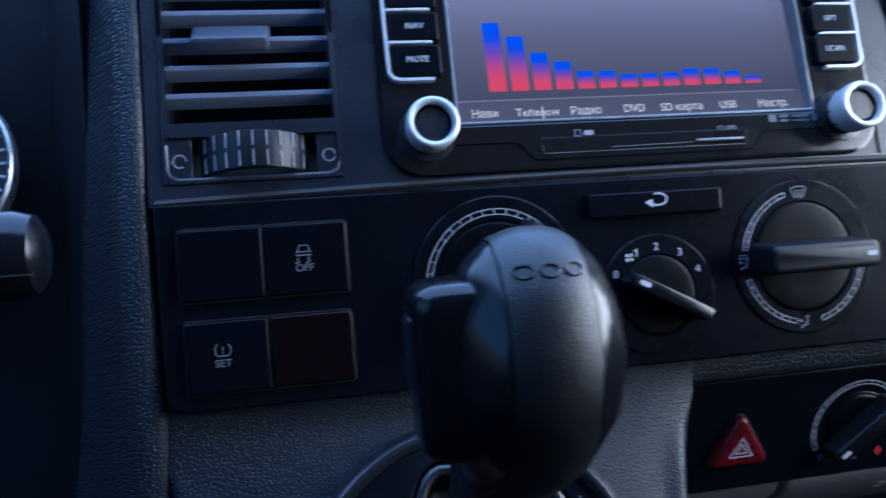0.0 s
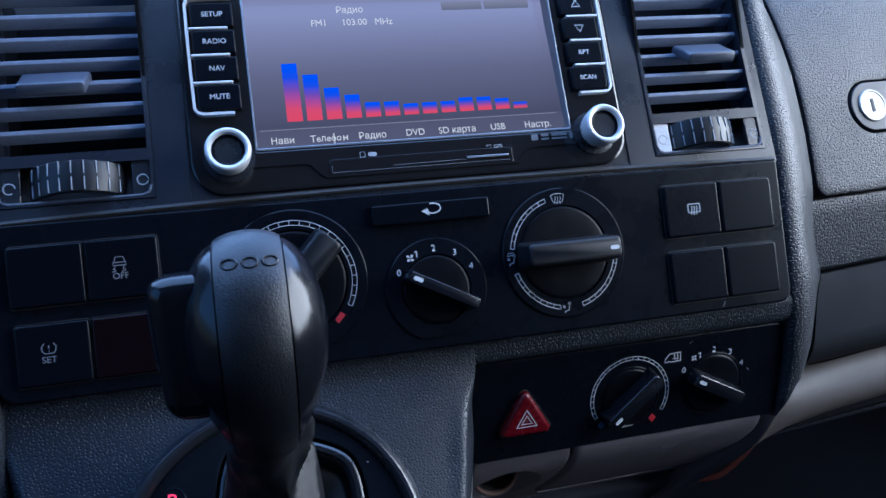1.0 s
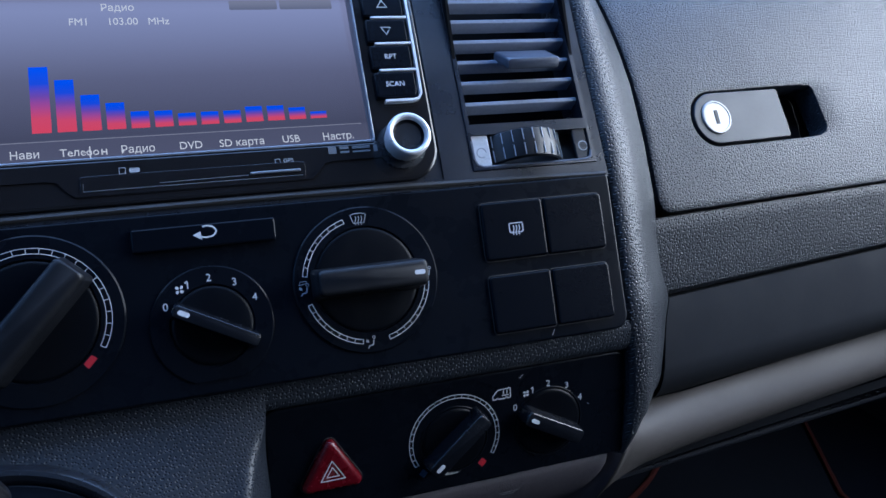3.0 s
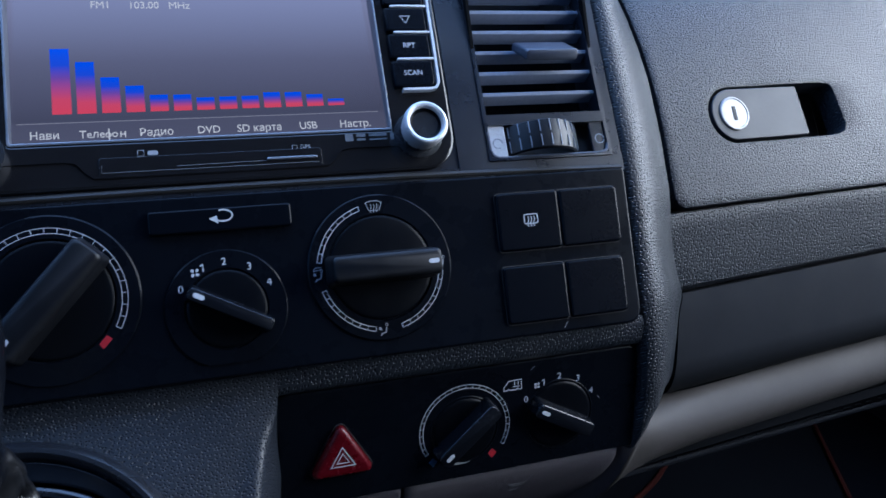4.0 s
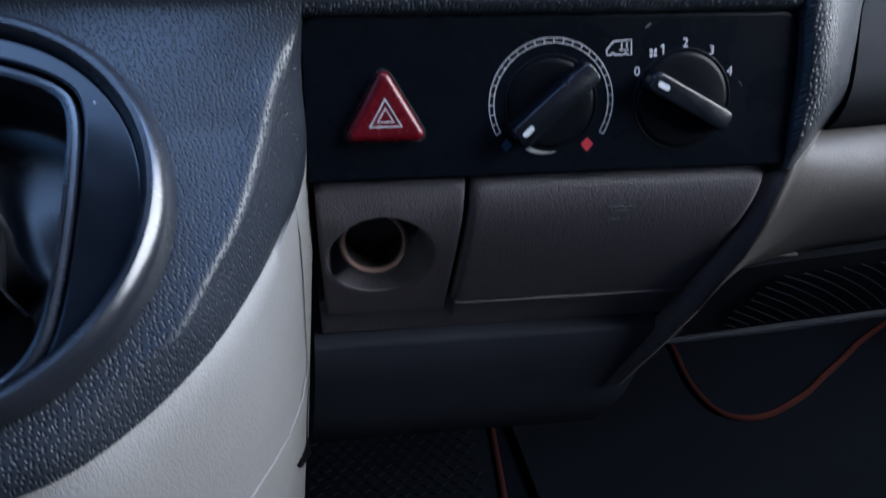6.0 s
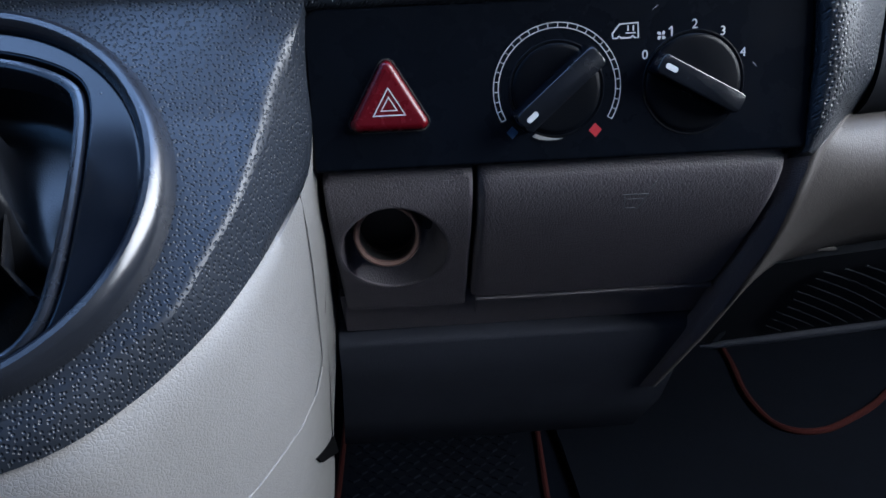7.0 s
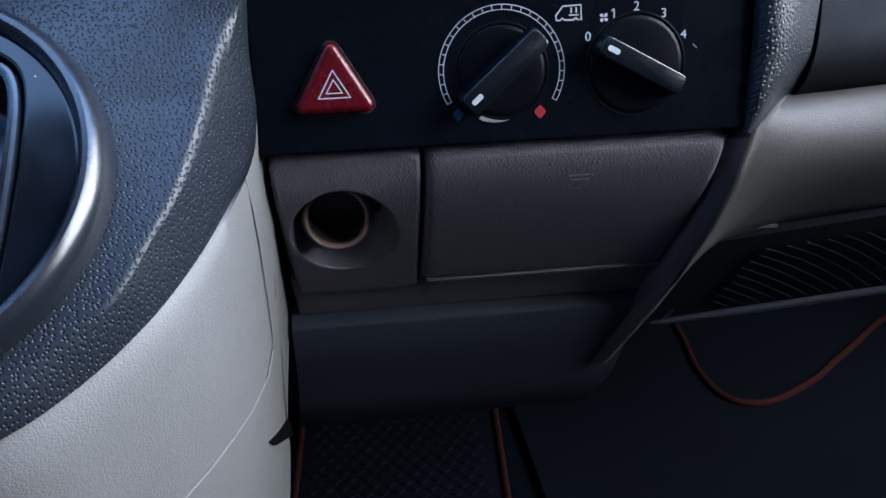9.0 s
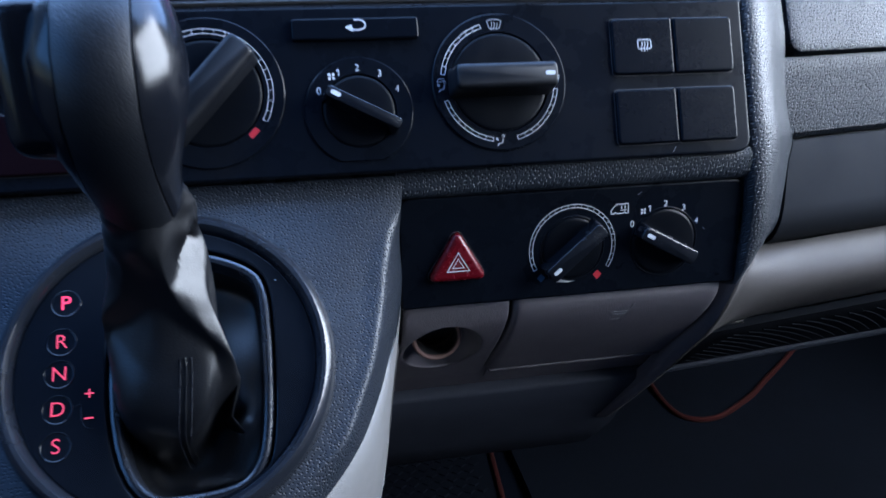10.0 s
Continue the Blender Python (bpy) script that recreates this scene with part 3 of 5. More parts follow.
hub = hub_of(full)


def crowned(s):
    out = []
    for a, b in zip(hub, full):
        p = a.lerp(b, s)
        low = max(0.0, min(1.0, (-82 - b.z) / 22))
        roll = low * min(1.0, (b - a).length / 42) ** 2 * (3.4 * max(0.0, (s - 0.90) / 0.10) ** 2 - 1.3 * math.sin(math.pi * max(0.0, min(1.0, (s - 0.72) / 0.28))))
        out.append(Vector((p.x, bib_y(p.x, p.z) + s ** 3 * (b.y - bib_y(b.x, b.z)) + roll, p.z)))
    return out


part("bib", loft([crowned(s) for s in (0.0, 0.12, 0.25, 0.38, 0.5, 0.62, 0.72, 0.80, 0.86, 0.90, 0.93, 0.96, 0.98, 1.0)], cap0=False, cap1=False), M_GRAIN, console, "pebbled plastic shield round the gear selector", 60)
rim_line = crowned(1.0)[:len(ridge)]
part("bib_side", loft([rim_line, between(rim_line, edge, 0.15, 0.7), between(rim_line, edge, 0.35, 1.3), between(rim_line, edge, 0.6, 1.3), between(rim_line, edge, 0.82, 0.8), edge, [p + Vector((-1.5 if p.x > -83 else 1.5, 6, 2)) for p in edge]], close=False), M_GRAIN,
     console, "pebbled plastic edge of the shield", 50)
for nm, a, b, c in (("tunnel_flank", edge, flank1, flank2), ("lower_flank", flank2, between(flank2, flank3, 0.5), flank3)):
    first = [p + Vector((-0.5 if p.x > -83 else 0.5, 1.5, 0)) for p in a]
    part(nm, loft([first, between(a, b, 0.15, 1.5), between(a, b, 0.5, 2.2), b, between(b, c, 0.5, 1.5), c, [p + Vector((-4 if p.x > -83 else 4, 2, 0)) for p in c]], close=False), M_TUNNEL, console,
         "pale grey grained plastic tunnel flank", 60)
part("flank_seam", tube([(10.4, 20.5, -137), (11.1, 29.4, -148), (10.7, 43, -160), (9.8, 59.2, -176), (9.0, 73.8, -193), (8.2, 77.5, -199)], 0.3, 6), M_TUNNEL, console)
part("flank_seam", tube([(8.2, 77.5, -199), (5.9, 74.8, -209), (1.6, 60.2, -219.7), (-3.6, 48.1, -227.1), (-10.2, 37.1, -235.3), (-16.5, 28.7, -241.5), (-26, 17, -250)], 0.45, 6), M_TUNNEL, console)
# clip slot low on the flank; a near-black slab paints its shaded opening
part("clip_slot", slab(Face((2.4, 130, -241), 0.0, 60.0), [(-35, 2.5), (24, 2.0), (40, -8.5), (-22, -1.5)], -6, 0.7, 0.2), M_DUCT, console)

# dark filling behind everything
part("carrier", box((-230, 66, -60), (235, 240, 124)), M_DARK, console)
part("carrier", box((18, 62, -128), (192, 240, -60)), M_DARK, console)

# ---- head unit ----
radio = thing("head_unit", (0, 20, 66), "gloss black touchscreen radio with silver knobs, playing FM", "car radio")
vb, vt = RADIO.up(33.2), RADIO.up(113)
part("bezel", ring_plate(RADIO, rrect(-104, 104, RADIO.up(13.8), RADIO.up(118.5), (15, 15, 6, 6), 8), rrect(-75.4, 75.4, vb - 0.4, vt + 0.4, 1.0, 8), -16, 1.6, 1.3), M_GLOSS, radio, "gloss black radio front")
screen_out = rrect(-75.9, 75.9, vb - 0.9, vt + 0.8, 1.4, 4)
screen_in = rrect(-74.9, 74.9, vb + 0.3, vt, 0.8, 4)
part("screen_frame", ring_plate(RADIO, screen_out, screen_in, -6.5, 2.0, 0.35), M_FRAME, radio, "thin silver screen frame")
z_mid = PLACE["head_unit"].z
# the bluish rise towards the top includes windscreen reflection put into the emission
M_DISPLAY = glow_ramp("lit_display", [(0.0, (0.078, 0.080, 0.124)), (0.115, (0.073, 0.075, 0.117)), (0.135, (0.058, 0.060, 0.097)), (0.45, (0.106, 0.108, 0.172)), (0.84, (0.210, 0.220, 0.345)), (1.0, (0.19, 0.20, 0.32))],
                      (33 - z_mid) / 1000, (113 - z_mid) / 1000, "Z", 1.2)
D = DISPLAY.up
display = part("display", slab(DISPLAY, rrect(-75.3, 75.3, D(32.5), D(115), 0.6, 2), -3, 0.0, 0.1), M_DISPLAY, radio, "lit grey-violet display")
tops = (75.1, 69.1, 62.0, 58.0, 53.7, 53.5, 51.9, 52.0, 52.0, 53.4, 53.2, 51.9, 49.5)
for k, top in enumerate(tops):
    u0 = -60.1 + k * 9.19
    zb = 46.4
    m = glow_ramp("lit_bar", [(0.0, (0.80, 0.065, 0.12)), (0.22, (0.74, 0.07, 0.15)), (0.55, (0.18, 0.07, 0.42)), (0.74, (0.015, 0.075, 0.75)), (1.0, (0.0, 0.09, 0.95))],
                  (zb - z_mid) / 1000, (top - z_mid) / 1000, "Z", 0.95)
    part("spectrum_bar", blot(DISPLAY, [(u0, D(zb)), (u0 + 7.1, D(zb)), (u0 + 7.1, D(top)), (u0, D(top))], -0.05, 0.08), m, display)
part("menu_line", stroke(DISPLAY, [(-73, D(42.7)), (72, D(42.7))], 0.4, -0.05, 0.06), M_SCREEN_DIM, display)
for word, u, z, size in (("Нави", -63.3, 37.4, 4.7), ("Teлeoo", -43.6, 37.3, 4.7), ("Радио", -21.8, 37.2, 4.7), ("DVD", -1.2, 37.3, 4.7), ("SD карта", 19.5, 37.2, 4.7), ("USB", 40.1, 37.3, 4.7),
                         ("Настр.", 60.8, 37.2, 4.7), ("Радио", -24.3, 101.7, 4.8), ("FM1", -39.9, 95.1, 4.8), ("103.00", -22.7, 95.1, 4.8), ("MHz", -8.3, 95.0, 4.8)):
    part("menu_word", letters(DISPLAY, word, u, D(z), size, 0.05, squeeze=0.95), M_SCREEN_TEXT, display)
part("menu_word", stroke(DISPLAY, [(-39.79, D(34.6)), (-39.79, D(39.6))], 0.5, -0.03, 0.13), M_SCREEN_TEXT, display)
for u, zc, m in ((-34.55, 37.3, M_SCREEN_TEXT), (-66.3, 110.8, M_SCREEN_DIM)):
    for q in ([(u - 0.85, D(zc - 1.55)), (u - 0.85, D(zc + 0.85))], [(u + 0.85, D(zc - 1.55)), (u + 0.85, D(zc + 0.85))], [(u - 0.85, D(zc - 0.3)), (u + 0.85, D(zc - 0.3))]):
        part("letter_stroke", stroke(DISPLAY, q, 0.48, -0.03, 0.13), m, display)
for text, u in (("Me", -70.4), ("\u044e", -63.2)):
    part("menu_word", letters(DISPLAY, text, u, D(110.8), 4.7, 0.05, squeeze=0.95), M_SCREEN_DIM, display)
for name, u0, u1, z0, z1, m in (("clock_bar", -47.5, -35.5, 109.3, 112.4, M_SCREEN_BLUE), ("status_mark", 43, 48.5, 109.6, 112.3, M_SCREEN_AMBER), ("status_mark", 53, 69, 109.6, 111.6, M_SCREEN_DIM)):
    part(name, blot(DISPLAY, [(u0, D(z0)), (u1, D(z0)), (u1, D(z1)), (u0, D(z1))], -0.05, 0.06), m, display)
M_FIELD = glow_ramp("lit_field", [(0.0, (0.12, 0.12, 0.165)), (1.0, (0.30, 0.29, 0.36))], (99 - z_mid) / 1000, (106 - z_mid) / 1000, "Z", 0.8)
for u0, u1 in ((22.1, 43.2), (44.4, 68.3)):
    part("preset_field", blot(DISPLAY, rrect(u0, u1, D(100.2), D(104.7), 0.5, 2), -0.05, 0.05), M_FIELD, display)
part("home_mark", blot(DISPLAY, [(-58.9, D(109.5)), (-55.2, D(109.5)), (-55.2, D(111.4)), (-57.0, D(113)), (-58.9, D(111.4))], -0.05, 0.06), M_SCREEN_DIM, display)

row_z = [51.0, 64.5, 77.4, 90.2, 103.4]
names = {-1: ("MUTE", "NAV", "RADIO", "SETUP"), 1: ("SCAN", "RPT", "down", "up")}
for s in (-1, 1):
    for k, word in enumerate(names[s]):
        u0, u1 = sorted((s * 79.6, s * 98.6))
        outer = 2.5 if k == 0 else 1.15
        radii = (outer, 1.15, 1.15, 1.15) if s < 0 else (1.15, outer, 1.15, 1.15)
        b = part("button", slab(RADIO, rrect(u0, u1, RADIO.up(row_z[k] + 0.7), RADIO.up(row_z[k + 1] - 0.7), radii, 4), 0.5, 4.2, 0.9), M_BUTTON, radio)
        zc, uc = (row_z[k] + row_z[k + 1]) / 2, s * 88.8
        if word in ("up", "down"):
            d = 1 if word == "up" else -1
            tri = [(uc - 2.3, RADIO.up(zc - 1.5 * d)), (uc + 2.3, RADIO.up(zc - 1.5 * d)), (uc, RADIO.up(zc + 1.9 * d))]
            part("symbol", stroke(RADIO, tri, 0.5, 4.15, 4.3, closed=True), M_WHITE, b)
        else:
            part("caption", letters(RADIO, word, uc, RADIO.up(zc), 3.4, 4.25), M_WHITE, b)
        if k:
            a0, a1 = sorted((s * 82.5, s * 99.5))
            part("silver_bar", slab(RADIO, rrect(a0, a1, RADIO.up(row_z[k]) - 0.55, RADIO.up(row_z[k]) + 0.55, 0.4, 2), 1, 4.6, 0.3), M_RING, radio)
    # silver hook round the outside of the button row
    path = [(s * 83, RADIO.up(50.0)), (s * 96, RADIO.up(50.0)), (s * 98.6, RADIO.up(50.7)), (s * 100, RADIO.up(52.8)), (s * 100.3, RADIO.up(70)), (s * 100.4, RADIO.up(90)), (s * 100.4, RADIO.up(101.8)), (s * 99.2, RADIO.up(104.4)), (s * 96, RADIO.up(105.0)),
            (s * 80, RADIO.up(105.1))]
    part("silver_hook", stroke(RADIO, path, 1.15, 1, 4.7), M_RING, radio, "bright silver trim round the buttons")
    cu, cv = s * 87.4, RADIO.up(29.8)
    kn = part("knob", lathe(RADIO, cu, cv, [(11.2, 1.0), (10.9, 2.2), (8.2, 2.6), (8.0, 4.0), (8.6, 5.0), (9.0, 14.0)], 48), M_SATIN, radio, "dark knurled knob skirt")
    part("ring", lathe(RADIO, cu, cv, [(9.0, 6.5), (9.3, 8.5), (9.8, 14.2), (9.7, 15.6), (9.2, 16.5), (8.5, 16.8), (7.6, 16.5), (7.2, 15.8), (7.0, 14.3)], 64, cap1=False), M_RING, kn, "silver knob ring")
    part("cap", lathe(RADIO, cu, cv, [(7.15, 13.4), (7.0, 14.4), (5.0, 13.8), (2.0, 13.5)], 48), M_BUTTON, kn, "black dished knob cap")
    for q in range(10):
        a = radians(q * 36)
        d = Vector((math.cos(a), math.sin(a)))
        part("groove", stroke(RADIO, [(cu + d.x * 8.6, cv + d.y * 8.6), (cu + d.x * 9.2, cv + d.y * 9.2)], 0.9, 5.2, 10.5), M_DARK, kn)
# disc slot, captions and small marks under the screen
zs = RADIO.up(21.8)
part("slot_flap", slab(RADIO, rrect(-44, 43.5, zs - 4.5, zs + 4.2, 1.2, 3), 1.0, 2.0, 0.15), M_GLOSS, radio, "gloss black disc flap")
part("slot_line", stroke(RADIO, [(-43, zs + 1.0), (-43, zs - 2.0), (42, zs - 2.0)], 0.22, 1.95, 2.2), M_DIMPRINT, radio)
# painted highlight: the slot's glint is a thin pale line in the print colour
part("slot_glint", stroke(RADIO, [(-15, zs - 0.6), (20, zs - 0.3)], 0.25, 1.95, 2.2), M_DIMPRINT, radio)
part("card_lever", slab(RADIO, rrect(20.5, 41.5, zs - 0.3, zs + 0.8, 0.4, 2), 1.9, 2.9, 0.3), M_FRAME, radio, "thin silver card lever")
part("step_line", stroke(RADIO, [(-88, RADIO.up(25.4)), (-56, RADIO.up(25.4)), (-52, RADIO.up(24.6)), (-48.5, RADIO.up(20.5)), (-46, RADIO.up(18.3)), (46, RADIO.up(18.3)), (48.5, RADIO.up(20.5)), (52, RADIO.up(24.6)), (56, RADIO.up(25.4)), (84, RADIO.up(25.4))],
                         1.1, 1.2, 2.3), M_GLOSS, radio)
part("caption", letters(RADIO, "GPS", 37.0, RADIO.up(26.6), 2.6, 1.75), M_GREYPRINT, radio)
part("mark", stroke(RADIO, [(31.5, RADIO.up(25.6)), (33.5, RADIO.up(25.6)), (33.5, RADIO.up(27.6)), (31.5, RADIO.up(27.6))], 0.25, 1.6, 1.75, closed=True), M_GREYPRINT, radio)
part("mark", stroke(RADIO, [(-29.5, RADIO.up(26.2)), (-27.2, RADIO.up(26.2)), (-27.2, RADIO.up(28.6)), (-29.5, RADIO.up(28.6))], 0.3, 1.6, 1.75, closed=True), M_GREYPRINT, radio)
part("mark", blot(RADIO, rrect(-25.8, -21.8, RADIO.up(26.4), RADIO.up(28.3), 0.7, 3), 1.55, 1.72), M_GREYPRINT, radio)
for u0, u1, z0, z1 in ((54.5, 58, 28.2, 31.3), (59.5, 63.5, 29.9, 31.3), (59.5, 63.5, 28.2, 29.2), (65, 73, 29.9, 31.2), (65, 73, 28.2, 29.0), (74.5, 76.2, 28.1, 31.4)):
    part("mark", blot(RADIO, rrect(u0, u1, RADIO.up(z0), RADIO.up(z1), 0.3, 2), 1.55, 1.72), M_DIMPRINT, radio)


# ---- air vents ----
def vent(s):
    c = s * 151.2
    v = thing("air_vent", (c, 20, 66), "black louvred dashboard air vent with thumbwheel below", "air vent", "air vents of the console")
    part("frame", holed(RADIO, c - 31.6, c + 31.6, RADIO.up(15.8), RADIO.up(116.6), [(c - 29.6, c + 29.6, RADIO.up(37.8), RADIO.up(115)), (c - 30.0, c + 30.0, RADIO.up(17.4), RADIO.up(32.6))], -18, 0.6, 0.9), M_BEZEL, v,
         "satin black vent frame")
    part("duct", slab(RADIO, rrect(c - 30.5, c + 30.5, RADIO.up(37), RADIO.up(116), 1, 2), -46, -40, 0.3), M_DUCT, v)
    for wall in ((c - 31.5, c - 30), (c + 30, c + 31.5)):
        part("duct_wall", box((wall[0], 10, 36), (wall[1], 58, 118)), M_DUCT, v)
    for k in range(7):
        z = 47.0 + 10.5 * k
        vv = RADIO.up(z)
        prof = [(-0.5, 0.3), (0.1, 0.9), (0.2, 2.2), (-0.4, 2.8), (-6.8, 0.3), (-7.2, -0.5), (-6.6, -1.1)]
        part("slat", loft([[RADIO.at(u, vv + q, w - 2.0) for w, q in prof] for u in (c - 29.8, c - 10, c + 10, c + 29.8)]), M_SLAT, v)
    # the slider is a thick tab that carries on the slope of its slat
    tip, root = (62.6, 9.5), (73.0, -3.0)
    rings = []
    for f, e, th in ((0.0, 0.4, 4.4), (0.55, 0.0, 4.8), (0.9, 0.0, 5.2), (0.97, -0.6, 4.8), (1.0, -1.6, 3.2)):
        z, w = root[0] + (tip[0] - root[0]) * f, root[1] + (tip[1] - root[1]) * f
        o = rrect(s * 156.5 - 13.6 - e, s * 156.5 + 13.6 + e, -th / 2, th / 2, 1.3, 3)
        rings.append([RADIO.at(a, RADIO.up(z) + b * 0.8, w + b * 0.65) for a, b in o])
    part("slider", loft(rings), M_SLIDER, v, "smooth black slider tab")
    # thumbwheel bay
    wc = -151.0 if s < 0 else 148.7
    part("bay", slab(RADIO, rrect(c - 30.6, c + 30.6, RADIO.up(16.8), RADIO.up(33.5), (4, 4, 1, 1), 4), -12, -6, 0.5), M_DARK, v)
    lip = [(c - 30.2, 30.0), (c - 30.3, 21.5), (c - 29.2, 18.4), (c - 26.6, 17.2), (c, 17.0), (c + 26.6, 17.2), (c + 29.2, 18.4), (c + 30.3, 21.5)]
    part("bay_lip", tube([RADIO.at(u, RADIO.up(z), 0.1) for u, z in lip], 0.75, 8), M_SLIDER, v, "smooth rounded bay lip")
    wheel = bmesh.new()
    rings = []
    for z, r in ((18.5, 24.6), (19.2, 25.6), (25.8, 26.2), (32.0, 25.6), (32.7, 24.6)):
        rings.append([RADIO.at(wc + r * math.sin(radians(a)) * 0.86, RADIO.up(z), -17.6 + r * math.cos(radians(a))) for a in range(-60, 61, 4)])
    loft(rings, close=False, bm=wheel)
    wob = part("thumbwheel", wheel, M_WHEEL, v, "ribbed black thumbwheel")
    for q in range(-4, 5):
        a = radians(q * 12.5)
        for z0, z1 in ((19.6, 25.0), (26.6, 32.0)):
            pts = []
            for z in (z0, z1):
                for da, w in ((-0.009, 25.4), (0.009, 25.4), (0.009, 26.4), (-0.009, 26.4)):
                    pts.append((z, a + da, w))
            rings = [[RADIO.at(wc + w * math.sin(t) * 0.86, RADIO.up(z), -17.6 + w * math.cos(t)) for z, t, w in pts[j:j + 4]] for j in (0, 4)]
            part("rib", loft(rings), M_GREYPRINT, wob)
    for side, u0, u1 in ((-1, c - 30.2, c - 21.5), (1, c + 22.5, c + 30.2)):
        # only the right vent's left plate carries the painted reflection
        pl = part("end_plate", slab(RADIO, rrect(u0, u1, RADIO.up(17.6), RADIO.up(33), (3, 1, 1, 1) if side < 0 else (1, 3, 1, 1), 3), -3, -0.4, 0.5), M_ENDPLATE_LIT if s > 0 > side else M_SATIN, v)
        uc = (u0 + u1) / 2 + (0.5 if side > 0 else 0)
        part("ring_mark", stroke(RADIO, arc(uc, RADIO.up(24.2), 2.3, 0, 345 if side > 0 else 300, 20), 0.5, -0.45, -0.25), M_GREYPRINT, pl)
    return v


vent(-1)
vent(1)


# ---- switches ----
def rows_of(face, pts_list, width, w, material, parent, name="symbol"):
    for pts in pts_list:
        part(name, stroke(face, pts, width, w - 0.05, w + 0.12), material, parent)


def switch(u0, u1, v0, v1, corner, label, material=None):
    sw = thing("push_switch", ((u0 + u1) / 2, 0, (v0 + v1) / 2), label, "switch", "switches of the console")
    part("cap", slab(CLIMATE, rrect(u0 + 0.35, u1 - 0.35, v0, v1, [max(1.25, q) for q in corner], 4), -5, 2.2, 1.0), material or M_BUTTON, sw)
    part("surround", ring_plate(CLIMATE, rrect(u0, u1, v0 - 0.5, v1 + 0.5, [max(1.25, q) for q in corner], 4), rrect(u0 + 0.4, u1 - 0.4, v0 - 0.1, v1 + 0.1, [max(1.2, q) for q in corner], 4), -2, 0.25, 0.1), M_DARK, sw)
    return sw


def icon_car_skid(sw):
    c, z, w = -136.2, -10.6, 2.25
    rows_of(CLIMATE, [[(c - 2.2, z - 0.2), (c - 1.5, z + 2.1), (c + 1.5, z + 2.1), (c + 2.2, z - 0.2)], [(c - 2.6, z - 0.2), (c + 2.6, z - 0.2), (c + 2.6, z - 1.4), (c - 2.6, z - 1.4), (c - 2.6, z - 0.2)],
                      [(c - 3.2, z - 4.1), (c - 2.2, z - 4.0), (c - 1.6, z - 3.5), (c - 2.6, z - 2.9), (c - 1.9, z - 2.3)], [(c + 0.6, z - 4.1), (c + 1.6, z - 4.0), (c + 2.2, z - 3.5), (c + 1.2, z - 2.9), (c + 1.9, z - 2.3)], [(c - 1.7, z - 1.5), (c - 1.7, z - 2.0)], [(c + 1.7, z - 1.5), (c + 1.7, z - 2.0)]], 0.38, w, M_SOFTPRINT, sw)
    part("caption", letters(CLIMATE, "OFF", -136.1, -16.6, 3.7, w), M_SOFTPRINT, sw)


def icon_tyre(sw):
    c, z, w = -166.4, -43.2, 2.25
    rows_of(CLIMATE, [[(c - 1.8, z + 2.2), (c - 2.8, z + 0.6), (c - 2.5, z - 1.2), (c - 1.6, z - 2.0), (c + 1.6, z - 2.0), (c + 2.5, z - 1.2), (c + 2.8, z + 0.6), (c + 1.8, z + 2.2)], [(c, z + 1.2), (c, z - 0.2)], [(c, z - 0.8), (c, z - 1.2)]],
            0.36, w, M_SOFTPRINT, sw)
    part("caption", letters(CLIMATE, "SET", -166.5, -47.9, 3.7, w), M_SOFTPRINT, sw)


def icon_rear_screen(sw):
    c, z, w = 134.6, -12.3, 2.25
    rows_of(CLIMATE, [rrect(c - 3.3, c + 3.3, z - 1.9, z + 2.3, 0.7, 3) + [(c - 3.3, z - 1.2)]], 0.42, w, M_WHITE, sw)
    rows_of(CLIMATE, [[(c + d + 0.35 * math.sin(q * 1.05), z + 1.3 - 0.75 * q) for q in range(7)] for d in (-1.4, 0, 1.4)], 0.36, w, M_WHITE, sw)


SW_BLANK = "blank black push switch cap in the climate panel"
switch(-180, -150.1, -26, -0.6, (1, 0.6, 0.6, 2), SW_BLANK)
icon_car_skid(switch(-149.9, -120.2, -26, -0.6, (0.6, 1, 2, 0.6), "black push switch printed OFF under a skidding car"))
icon_tyre(switch(-179.6, -150.1, -58.4, -33, (1.5, 0.6, 0.6, 2), "black push switch printed SET under a tyre symbol"))
switch(-149.9, -120.2, -58.4, -33, (0.6, 1.5, 2, 0.6), "blank dark red push switch cap in the climate panel", M_BUTTON_RED)
icon_rear_screen(switch(118.4, 149.5, -26, 0.2, (2, 0.6, 0.6, 2), "black push switch with a heated rear window symbol"))
switch(149.7, 180.4, -26, 0.2, (0.6, 2, 2, 0.6), SW_BLANK)
switch(118.2, 149.3, -58.8, -33, (2, 0.6, 0.6, 2), SW_BLANK)
switch(149.5, 179.6, -58.8, -33, (0.6, 2, 2, 0.6), SW_BLANK)

rec = thing("recirculation_button", (0, 0, -1.6), "long black button with a recirculation arrow", "switch")
part("cap", slab(CLIMATE, rrect(-28, 27.8, -6.4, 3.2, 1.3, 3), -4, 2.8, 1.0), M_BUTTON, rec)
part("arrow", stroke(CLIMATE, [(-2.4, 0.6 - 2.4)] + [(0.6 + 3.6 * math.cos(radians(a)), -0.2 + 2.3 * math.sin(radians(a))) for a in range(-110, 120, 14)], 0.62, 2.75, 2.95), M_WHITE, rec)
part("arrow_head", blot(CLIMATE, [(-4.9, -1.2), (-1.4, -3.4), (-1.8, 0.0)], 2.75, 2.95), M_WHITE, rec)


